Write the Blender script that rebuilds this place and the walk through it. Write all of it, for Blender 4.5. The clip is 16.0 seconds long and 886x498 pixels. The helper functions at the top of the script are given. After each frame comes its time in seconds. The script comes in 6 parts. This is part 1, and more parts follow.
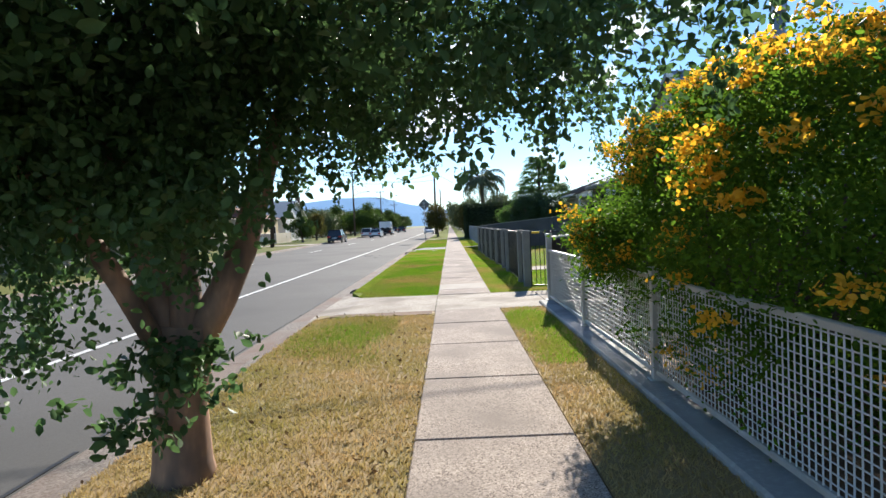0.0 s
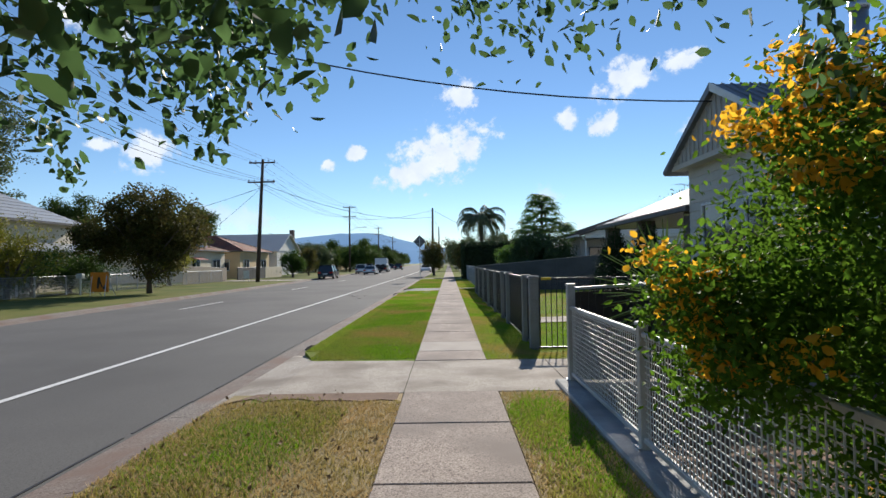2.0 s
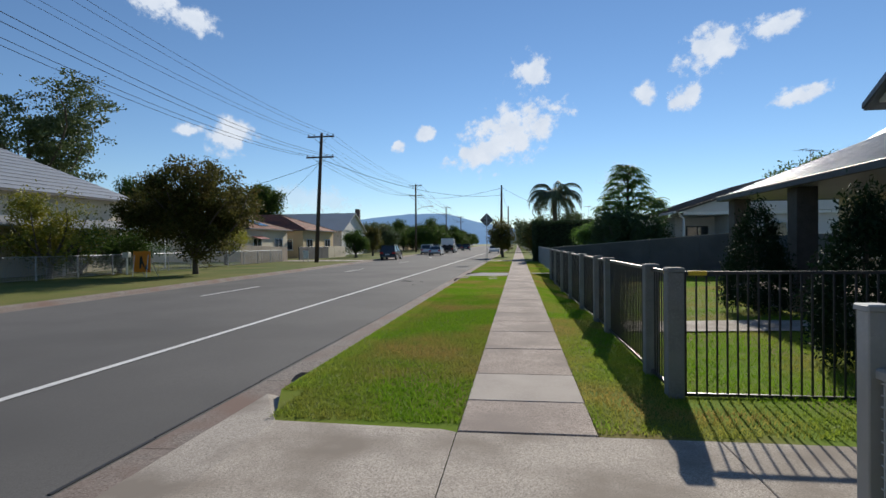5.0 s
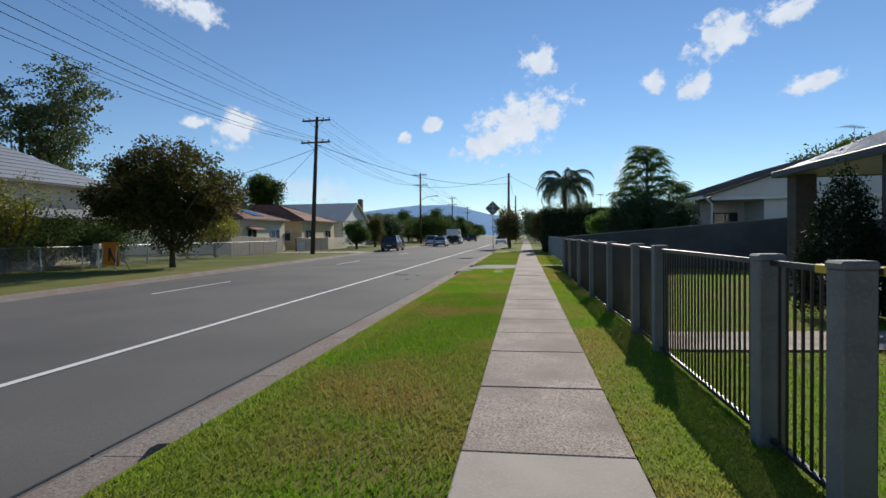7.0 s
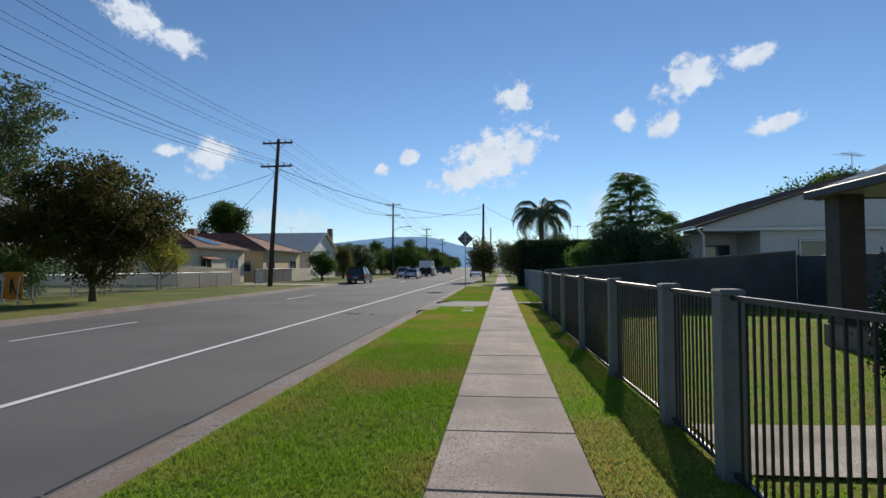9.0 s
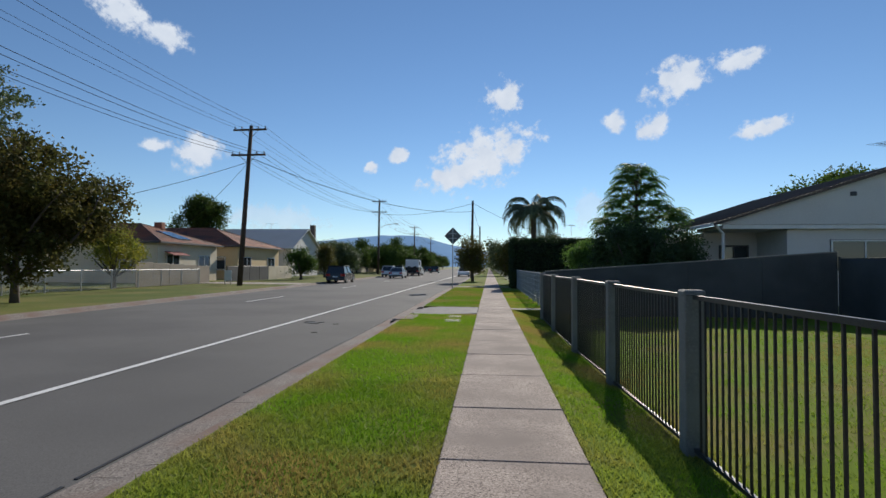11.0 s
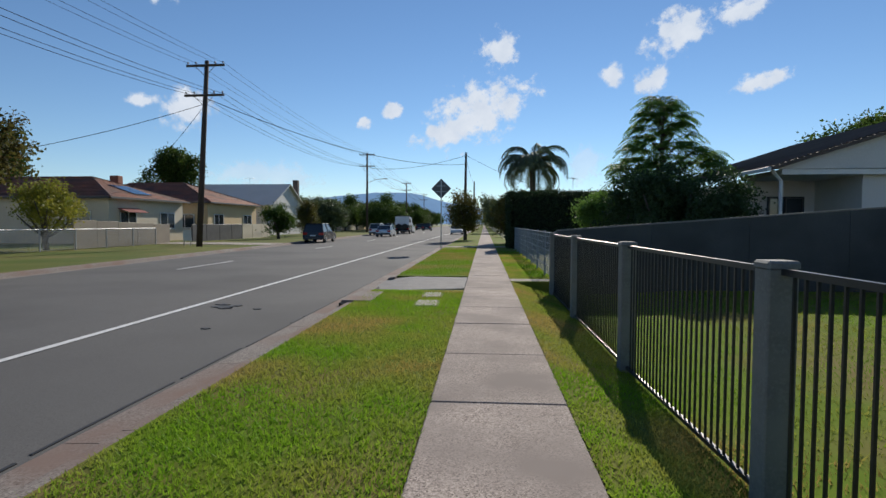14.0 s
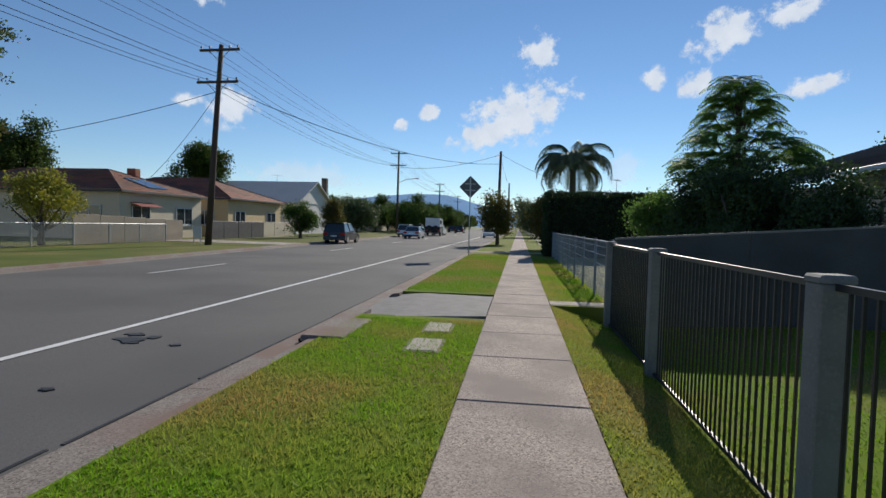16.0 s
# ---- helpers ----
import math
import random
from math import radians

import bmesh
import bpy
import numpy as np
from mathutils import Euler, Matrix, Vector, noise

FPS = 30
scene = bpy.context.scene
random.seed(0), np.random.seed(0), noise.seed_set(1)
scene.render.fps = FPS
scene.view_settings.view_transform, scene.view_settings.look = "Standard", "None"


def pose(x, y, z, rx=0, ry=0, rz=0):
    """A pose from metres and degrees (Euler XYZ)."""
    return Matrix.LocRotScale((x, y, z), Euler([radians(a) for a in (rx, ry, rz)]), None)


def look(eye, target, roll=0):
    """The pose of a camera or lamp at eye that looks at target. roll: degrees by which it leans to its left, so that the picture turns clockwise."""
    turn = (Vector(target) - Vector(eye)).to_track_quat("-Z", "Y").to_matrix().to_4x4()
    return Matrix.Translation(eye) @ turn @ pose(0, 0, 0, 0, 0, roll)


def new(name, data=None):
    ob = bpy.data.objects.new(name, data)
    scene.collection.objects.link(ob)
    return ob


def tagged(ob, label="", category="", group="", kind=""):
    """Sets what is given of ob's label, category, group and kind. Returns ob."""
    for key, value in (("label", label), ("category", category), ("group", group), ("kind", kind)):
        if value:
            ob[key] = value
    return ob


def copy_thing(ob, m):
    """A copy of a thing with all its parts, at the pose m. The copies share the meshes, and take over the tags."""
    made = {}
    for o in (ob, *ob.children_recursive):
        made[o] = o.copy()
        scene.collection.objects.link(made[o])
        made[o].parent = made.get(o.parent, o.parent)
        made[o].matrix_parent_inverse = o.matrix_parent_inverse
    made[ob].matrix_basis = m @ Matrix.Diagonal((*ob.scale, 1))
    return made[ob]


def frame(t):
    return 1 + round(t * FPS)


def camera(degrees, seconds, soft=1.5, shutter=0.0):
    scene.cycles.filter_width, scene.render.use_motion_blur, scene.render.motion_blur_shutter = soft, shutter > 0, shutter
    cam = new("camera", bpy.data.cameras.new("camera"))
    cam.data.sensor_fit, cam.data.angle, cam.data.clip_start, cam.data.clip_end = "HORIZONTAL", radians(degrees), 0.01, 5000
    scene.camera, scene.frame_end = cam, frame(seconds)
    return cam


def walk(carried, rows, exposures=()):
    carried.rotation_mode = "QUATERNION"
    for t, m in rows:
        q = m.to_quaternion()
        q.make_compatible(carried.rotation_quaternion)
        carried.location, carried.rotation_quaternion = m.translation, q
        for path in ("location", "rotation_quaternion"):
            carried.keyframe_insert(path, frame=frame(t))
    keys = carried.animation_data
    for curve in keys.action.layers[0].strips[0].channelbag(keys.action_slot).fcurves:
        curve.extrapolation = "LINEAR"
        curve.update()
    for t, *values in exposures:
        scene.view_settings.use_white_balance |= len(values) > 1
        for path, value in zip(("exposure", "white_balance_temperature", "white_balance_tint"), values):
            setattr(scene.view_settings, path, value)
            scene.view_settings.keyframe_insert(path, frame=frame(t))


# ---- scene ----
cam = camera(78.3, 16.0)
PATH = [
    (0, (0.101, -0.782, 1.607), (0.072, 1.216, 1.517), -2.7),
    (0.5, (0.192, 0.165, 1.628), (0.165, 2.164, 1.578), -2.9),
    (1, (0.262, 0.904, 1.609), (0.323, 2.902, 1.681), -3.0),
    (1.5, (0.244, 1.552, 1.585), (0.256, 3.551, 1.663), -1.7),
    (2, (0.356, 2.358, 1.648), (0.336, 4.357, 1.698), -1.0),
    (2.5, (0.391, 3.093, 1.613), (0.367, 5.092, 1.661), -1.3),
    (3, (0.396, 3.823, 1.645), (0.36, 5.822, 1.669), -1.2),
    (3.5, (0.427, 4.449, 1.662), (0.324, 6.446, 1.676), -0.9),
    (4, (0.391, 5.286, 1.679), (0.202, 7.277, 1.671), -0.2),
    (6.5, (0.234, 9.045, 1.559), (-0.082, 11.019, 1.532), -1.3),
    (7, (0.229, 9.907, 1.526), (-0.071, 11.883, 1.477), -0.8),
    (7.5, (0.216, 10.699, 1.466), (-0.076, 12.677, 1.417), 0.0),
    (8, (0.235, 11.484, 1.507), (0.0, 13.469, 1.556), -0.1),
    (10.5, (0.336, 15.915, 1.545), (0.139, 17.904, 1.617), -0.2),
    (11, (0.162, 16.681, 1.562), (-0.008, 18.673, 1.626), 0.3),
    (11.5, (0.203, 17.503, 1.617), (0.04, 19.494, 1.706), 0.1),
    (12, (0.203, 18.335, 1.649), (-0.036, 20.32, 1.725), 0.9),
    (12.5, (0.286, 19.144, 1.647), (0.057, 21.131, 1.704), 0.9),
    (13, (0.285, 19.976, 1.656), (0.05, 21.963, 1.665), 0.6),
    (13.5, (0.28, 20.786, 1.589), (0.046, 22.771, 1.519), -0.2),
    (14, (0.232, 21.69, 1.578), (0.081, 23.682, 1.485), 0.1),
    (14.5, (0.316, 22.584, 1.6), (0.169, 24.578, 1.534), 1.1),
    (15, (0.264, 23.573, 1.637), (0.084, 25.565, 1.618), 2.1),
    (15.5, (0.297, 24.424, 1.643), (0.047, 26.407, 1.577), 1.5),
    (16, (0.28, 25.364, 1.578), (0.006, 27.343, 1.492), 1.4),
]
walk(cam, [(t, look(eye, target, roll)) for t, eye, target, roll in PATH],
     exposures=[(0.0, 1.02), (0.5, 1.0), (1.0, 0.75), (1.5, 0.55), (2.5, 0.24), (4.0, 0.12), (8.0, 0.12), (10.5, 0.04), (12.0, 0.07), (16.0, 0.06)])

# ---------- light ----------
SUN_EL, SUN_AZ = radians(27.5), radians(12)      # azimuth to the right of straight ahead (+y)
world = bpy.data.worlds.new("world")
scene.world = world
world.use_nodes = True
_wn = world.node_tree.nodes
_sky = _wn.new("ShaderNodeTexSky")
_sky.sky_type = "NISHITA"
_sky.sun_disc = False
_sky.sun_elevation = SUN_EL
_sky.sun_rotation = SUN_AZ
_sky.altitude = 900.0
_sky.air_density, _sky.dust_density, _sky.ozone_density = 1.0, 0.0, 4.0
_wn["Background"].inputs["Strength"].default_value = 0.064
_sat = _wn.new("ShaderNodeHueSaturation")
_sat.inputs["Saturation"].default_value, _sat.inputs["Value"].default_value = 1.04, 1.52
world.node_tree.links.new(_sky.outputs[0], _sat.inputs["Color"])
world.node_tree.links.new(_sat.outputs[0], _wn["Background"].inputs["Color"])
sun = new("sun", bpy.data.lights.new("sun", "SUN"))
sun.data.energy, sun.data.angle, sun.data.color = 5.0, radians(0.6), (1.0, 0.93, 0.82)
_d = Vector((math.sin(SUN_AZ) * math.cos(SUN_EL), math.cos(SUN_AZ) * math.cos(SUN_EL), math.sin(SUN_EL)))
sun.matrix_world = look(_d * 60, (0, 0, 0))

# ---------- materials ----------
MATS = {}


def mat(name, a, b=None, scale=3.0, rough=0.8, metal=0.0, bump=0.0, fine=40.0, c=None, cscale=0.4, spec=0.5,
        rand=0.0, trans=0.0, stretch=None, speck=0.0):
    """Two-scale noise between colours a and b, with a slow drift to c; relief by fine noise; rand varies it from piece to piece."""
    if name in MATS:
        return MATS[name]
    m = bpy.data.materials.new(name)
    m.use_nodes = True
    nt = m.node_tree
    n, l = nt.nodes, nt.links
    bs = n["Principled BSDF"]
    co = n.new("ShaderNodeTexCoord").outputs["Object"]
    geo = n.new("ShaderNodeNewGeometry")
    if stretch:
        mp = n.new("ShaderNodeMapping")
        mp.inputs["Scale"].default_value = stretch
        l.new(co, mp.inputs["Vector"])
        co = mp.outputs[0]
    b = b or tuple(x * 0.8 for x in a)

    def nz(s, d=5):
        t = n.new("ShaderNodeTexNoise")
        t.inputs["Scale"].default_value, t.inputs["Detail"].default_value = s, d
        l.new(co, t.inputs["Vector"])
        return t.outputs["Fac"]

    def mix(f, x, y):
        k = n.new("ShaderNodeMix")
        k.data_type = "RGBA"
        l.new(f, k.inputs[0])
        for i, v in ((6, x), (7, y)):
            if isinstance(v, tuple):
                k.inputs[i].default_value = (*v, 1)
            else:
                l.new(v, k.inputs[i])
        return k.outputs[2]

    def ramp(f, lo, hi):
        r = n.new("ShaderNodeMapRange")
        r.inputs[1].default_value, r.inputs[2].default_value = lo, hi
        l.new(f, r.inputs[0])
        return r.outputs[0]
    f1 = nz(scale)
    f2 = nz(fine, 3)
    col = mix(ramp(f1, 0.32, 0.68), a, b)
    col = mix(ramp(f2, 0.3, 0.7), col, mix(ramp(f2, 0.3, 0.7), b, a))
    if speck:
        vo = n.new("ShaderNodeTexVoronoi")
        vo.inputs["Scale"].default_value = speck
        l.new(co, vo.inputs["Vector"])
        sp = n.new("ShaderNodeSeparateColor")
        l.new(vo.outputs["Color"], sp.inputs[0])
        col = mix(sp.outputs[0], mix(sp.outputs[1], tuple(x * 0.55 for x in b), col), mix(sp.outputs[2], a, tuple(min(1, x * 1.35) for x in a)))
    if c:
        col = mix(ramp(nz(cscale, 3), 0.42, 0.66), col, c)
    if rand:
        oi = n.new("ShaderNodeObjectInfo")
        ad = n.new("ShaderNodeMath")
        ad.operation = "ADD"
        l.new(oi.outputs["Random"], ad.inputs[0])
        l.new(geo.outputs["Random Per Island"], ad.inputs[1])
        hs = n.new("ShaderNodeHueSaturation")
        mr = n.new("ShaderNodeMapRange")
        mr.inputs[1].default_value, mr.inputs[2].default_value = 0, 2
        mr.inputs[3].default_value, mr.inputs[4].default_value = 1 - rand, 1 + rand
        l.new(ad.outputs[0], mr.inputs[0])
        l.new(mr.outputs[0], hs.inputs["Value"])
        l.new(col, hs.inputs["Color"])
        col = hs.outputs[0]
    l.new(col, bs.inputs["Base Color"])
    bs.inputs["Metallic"].default_value = metal
    bs.inputs["Specular IOR Level"].default_value = spec
    rr = n.new("ShaderNodeMapRange")
    rr.inputs[3].default_value, rr.inputs[4].default_value = max(0.02, rough - 0.08), min(1, rough + 0.08)
    l.new(f1, rr.inputs[0])
    l.new(rr.outputs[0], bs.inputs["Roughness"])
    if bump:
        bp = n.new("ShaderNodeBump")
        bp.inputs["Strength"].default_value = min(1, bump * 20)
        bp.inputs["Distance"].default_value = bump
        l.new(f2, bp.inputs["Height"])
        l.new(bp.outputs[0], bs.inputs["Normal"])
    if trans:
        tr = n.new("ShaderNodeBsdfTranslucent")
        l.new(col, tr.inputs["Color"])
        ms = n.new("ShaderNodeMixShader")
        ms.inputs[0].default_value = trans
        l.new(bs.outputs[0], ms.inputs[1])
        l.new(tr.outputs[0], ms.inputs[2])
        l.new(ms.outputs[0], n["Material Output"].inputs[0])
    MATS[name] = m
    return m


ASPHALT = mat("asphalt", (0.105, 0.102, 0.10), (0.145, 0.14, 0.134), 0.7, 0.9, spec=0.25, bump=0.006, fine=90, c=(0.085, 0.083, 0.082), cscale=0.22, speck=110)
PAINT_LINE = mat("road_paint", (0.72, 0.72, 0.7), (0.5, 0.5, 0.49), 6, 0.7, fine=60)
CONC = mat("kerb_concrete", (0.25, 0.22, 0.195), (0.15, 0.125, 0.11), 2.2, 0.9, bump=0.006, fine=35, c=(0.20, 0.14, 0.115), cscale=0.9, speck=70, spec=0.2)
DRIVE = mat("driveway_concrete", (0.45, 0.40, 0.345), (0.30, 0.265, 0.225), 1.6, 0.92, spec=0.2, bump=0.003, fine=30, c=(0.24, 0.205, 0.17), cscale=1.1, speck=120)
AGG = mat("exposed_aggregate", (0.44, 0.37, 0.32), (0.15, 0.12, 0.105), 3.0, 0.92, bump=0.004, fine=130, c=(0.25, 0.21, 0.185), cscale=0.8, rand=0.1, spec=0.15, speck=95)
SLABC = mat("smooth_path_concrete", (0.43, 0.385, 0.34), (0.34, 0.30, 0.265), 2.0, 0.9, bump=0.003, fine=50, rand=0.06, spec=0.2)
SOIL_G = mat("lawn_soil_green", (0.10, 0.175, 0.012), (0.14, 0.19, 0.018), 1.3, 0.95, bump=0.006, fine=70, c=(0.18, 0.15, 0.05), cscale=0.5, spec=0.05)
SOIL_D = mat("lawn_soil_dry", (0.36, 0.25, 0.13), (0.25, 0.19, 0.08), 1.6, 0.95, bump=0.02, fine=45, c=(0.20, 0.17, 0.06), cscale=0.6)
GROUND = mat("far_ground", (0.10, 0.13, 0.035), (0.15, 0.15, 0.06), 0.2, 0.95, bump=0.02, fine=8)
DIRT = mat("bare_dirt", (0.20, 0.115, 0.07), (0.12, 0.07, 0.045), 3, 0.95, bump=0.02, fine=25)
BLADE_G = mat("grass_green", (0.15, 0.30, 0.014), (0.20, 0.32, 0.022), 0.9, 0.6, fine=3, rand=0.35, trans=0.5, c=(0.35, 0.265, 0.08), cscale=0.45, spec=0.2)
VERGE2 = mat("mixed_verge_soil", (0.11, 0.14, 0.025), (0.20, 0.16, 0.065), 0.5, 0.95, bump=0.02, fine=30, c=(0.075, 0.11, 0.02), cscale=0.15, spec=0.1)
BLADE_D = mat("grass_dry", (0.56, 0.39, 0.19), (0.40, 0.31, 0.12), 0.9, 0.7, fine=3, rand=0.35, trans=0.35, c=(0.34, 0.30, 0.09), cscale=0.7, spec=0.2)
GALV = mat("galvanised_wire", (0.42, 0.43, 0.44), (0.34, 0.35, 0.36), 6, 0.45, 0.6, fine=60)
WPAINT = mat("pale_fence_paint", (0.50, 0.50, 0.50), (0.40, 0.40, 0.40), 4, 0.5, fine=50, c=(0.32, 0.31, 0.29), cscale=1.2)
POSTC = mat("grey_render_post", (0.24, 0.235, 0.22), (0.17, 0.165, 0.155), 4, 0.85, bump=0.004, fine=50)
BLACK = mat("black_powdercoat", (0.018, 0.019, 0.022), (0.03, 0.03, 0.034), 5, 0.38, 0.0, fine=40)
DKFENCE = mat("charcoal_sheet_fence", (0.06, 0.066, 0.068), (0.08, 0.086, 0.088), 2.2, 0.7, fine=30, c=(0.045, 0.05, 0.052), cscale=0.6)
BRFENCE = mat("dark_timber_fence", (0.05, 0.038, 0.03), (0.03, 0.024, 0.02), 3, 0.8, fine=25, bump=0.004)
BLUEF = mat("weathered_blue_grey_mesh", (0.24, 0.28, 0.32), (0.18, 0.21, 0.24), 4, 0.6, 0.3, fine=30)
TIMBER = mat("pole_timber", (0.085, 0.058, 0.042), (0.05, 0.035, 0.027), 2.5, 0.9, bump=0.01, fine=22, stretch=(1, 1, 0.15))
WIRE = mat("cable_black", (0.02, 0.02, 0.022), (0.03, 0.03, 0.03), 3, 0.85, spec=0.05)
CERAM = mat("insulator", (0.09, 0.05, 0.035), (0.2, 0.2, 0.2), 9, 0.25)
BARK = mat("smooth_mottled_bark", (0.36, 0.21, 0.135), (0.21, 0.125, 0.085), 5, 0.75, bump=0.006, fine=22, c=(0.10, 0.07, 0.055), cscale=4.5, stretch=(1, 1, 0.4))
BARKD = mat("dark_bark", (0.11, 0.085, 0.065), (0.06, 0.047, 0.038), 5, 0.9, bump=0.01, fine=25)
LEAF = mat("dark_glossy_leaf", (0.055, 0.115, 0.04), (0.085, 0.15, 0.05), 2, 0.45, fine=6, rand=0.5, trans=0.52, spec=0.3)
LEAFY = mat("bush_leaf", (0.085, 0.19, 0.018), (0.14, 0.25, 0.025), 2, 0.6, fine=6, rand=0.5, trans=0.62, spec=0.12)
FLOWER = mat("yellow_orange_petal", (0.9, 0.46, 0.02), (0.93, 0.58, 0.06), 8, 0.55, fine=20, rand=0.15, trans=0.6)
LEAF_T = mat("tree_leaf", (0.05, 0.095, 0.02), (0.085, 0.13, 0.025), 0.6, 0.6, fine=3, rand=0.5, trans=0.42, spec=0.15)
LEAF_R = mat("reddish_tree_leaf", (0.085, 0.11, 0.028), (0.14, 0.10, 0.03), 0.9, 0.6, fine=3, rand=0.5, trans=0.45, spec=0.15)
LEAF_GUM = mat("gum_leaf", (0.075, 0.11, 0.04), (0.11, 0.14, 0.06), 0.6, 0.6, fine=3, rand=0.45, trans=0.3)
LEAF_YEL = mat("yellowing_leaf", (0.30, 0.25, 0.025), (0.14, 0.19, 0.025), 0.9, 0.6, fine=3, rand=0.4, trans=0.4)
LEAF_JAC = mat("feathery_leaf", (0.09, 0.19, 0.035), (0.14, 0.23, 0.045), 0.6, 0.6, fine=3, rand=0.4, trans=0.5)
HEDGE = mat("hedge_leaf", (0.028, 0.055, 0.016), (0.045, 0.08, 0.02), 0.8, 0.6, fine=3, rand=0.5, trans=0.25)
PALM = mat("palm_frond", (0.06, 0.085, 0.035), (0.10, 0.12, 0.055), 1, 0.55, fine=4, rand=0.4, trans=0.25)
YUC = mat("yucca_blade", (0.07, 0.13, 0.035), (0.12, 0.18, 0.05), 1.2, 0.35, fine=5, rand=0.4, trans=0.25)
CONIF = mat("conifer_needles", (0.012, 0.03, 0.014), (0.022, 0.042, 0.018), 2, 0.75, fine=9, rand=0.5, trans=0.1, spec=0.1)
CREAM = mat("cream_painted_wall", (0.62, 0.55, 0.42), (0.54, 0.47, 0.36), 0.9, 0.8, fine=14)
YELW = mat("warm_yellow_wall", (0.66, 0.5, 0.28), (0.58, 0.44, 0.25), 0.9, 0.8, fine=14)
WHITE = mat("white_painted_wall", (0.62, 0.61, 0.59), (0.54, 0.53, 0.51), 0.8, 0.75, fine=16)
BOARD = mat("grey_cream_weatherboard", (0.55, 0.52, 0.47), (0.47, 0.445, 0.40), 0.9, 0.7, fine=14)
GABLE = mat("ribbed_gable_sheet", (0.40, 0.37, 0.335), (0.33, 0.31, 0.28), 1, 0.55, fine=12)
TILE_R = mat("terracotta_tile", (0.27, 0.095, 0.05), (0.17, 0.065, 0.04), 1.5, 0.8, fine=9, rand=0.25, c=(0.12, 0.06, 0.045), cscale=0.5)
TILE_D = mat("dark_roof_tile", (0.10, 0.075, 0.065), (0.065, 0.05, 0.045), 1.5, 0.8, fine=9, rand=0.25)
TIN = mat("grey_corrugated_roof", (0.36, 0.38, 0.40), (0.29, 0.30, 0.32), 0.5, 0.42, 0.35, fine=8)
TIN_W = mat("pale_metal_roof", (0.50, 0.485, 0.45), (0.43, 0.42, 0.39), 0.5, 0.5, 0.2, fine=8)
TIN_B = mat("blue_grey_metal_roof", (0.19, 0.20, 0.225), (0.15, 0.16, 0.18), 0.8, 0.6, 0.1, fine=10)
TRIM = mat("dark_trim", (0.06, 0.06, 0.062), (0.045, 0.045, 0.047), 3, 0.6)
WTRIM = mat("white_trim", (0.72, 0.72, 0.7), (0.62, 0.62, 0.6), 3, 0.5)
BRICK = mat("grey_brown_brick_pier", (0.10, 0.085, 0.075), (0.065, 0.055, 0.05), 5, 0.85, bump=0.006, fine=30)
GLASS = mat("window_glass", (0.025, 0.032, 0.04), (0.03, 0.038, 0.045), 1, 0.06, spec=0.8)
BLIND = mat("pale_blind", (0.5, 0.55, 0.6), (0.44, 0.49, 0.54), 1, 0.55)
SOLAR = mat("solar_panel", (0.012, 0.02, 0.045), (0.02, 0.03, 0.06), 6, 0.12, spec=0.7)
ORANGE = mat("orange_sign_face", (0.80, 0.25, 0.015), (0.68, 0.2, 0.012), 2, 0.6)
SIGNBK = mat("grey_sign_back", (0.11, 0.11, 0.115), (0.085, 0.085, 0.09), 3, 0.5, 0.5)
STEEL = mat("flue_steel", (0.42, 0.43, 0.45), (0.33, 0.34, 0.36), 3, 0.35, 0.85)
RUBBER = mat("tyre_rubber", (0.015, 0.015, 0.016), (0.022, 0.022, 0.022), 9, 0.85)
ALLOY = mat("alloy_rim", (0.45, 0.46, 0.47), (0.38, 0.39, 0.40), 9, 0.3, 0.8)
CAR_SIL = mat("silver_white_car_paint", (0.56, 0.60, 0.64), (0.53, 0.57, 0.61), 0.5, 0.22, 0.25)
CAR_BLK = mat("dark_car_paint", (0.015, 0.017, 0.022), (0.02, 0.022, 0.027), 0.5, 0.2, 0.2)
CAR_WHT = mat("white_car_paint", (0.7, 0.72, 0.74), (0.66, 0.68, 0.7), 0.5, 0.25)
REDL = mat("red_lamp", (0.45, 0.01, 0.01), (0.35, 0.01, 0.01), 3, 0.2)
CLEARL = mat("clear_lamp", (0.7, 0.72, 0.75), (0.6, 0.62, 0.65), 3, 0.15)
# distance haze is put into the hills as pale blue colour plus emission
HILL = mat("hill_painted_haze", (0.16, 0.235, 0.33), (0.13, 0.20, 0.29), 0.004, 1.0, fine=0.02, spec=0.0)
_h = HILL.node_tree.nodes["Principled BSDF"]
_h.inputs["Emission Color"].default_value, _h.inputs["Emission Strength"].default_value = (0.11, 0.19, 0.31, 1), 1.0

# ---------- mesh helpers ----------


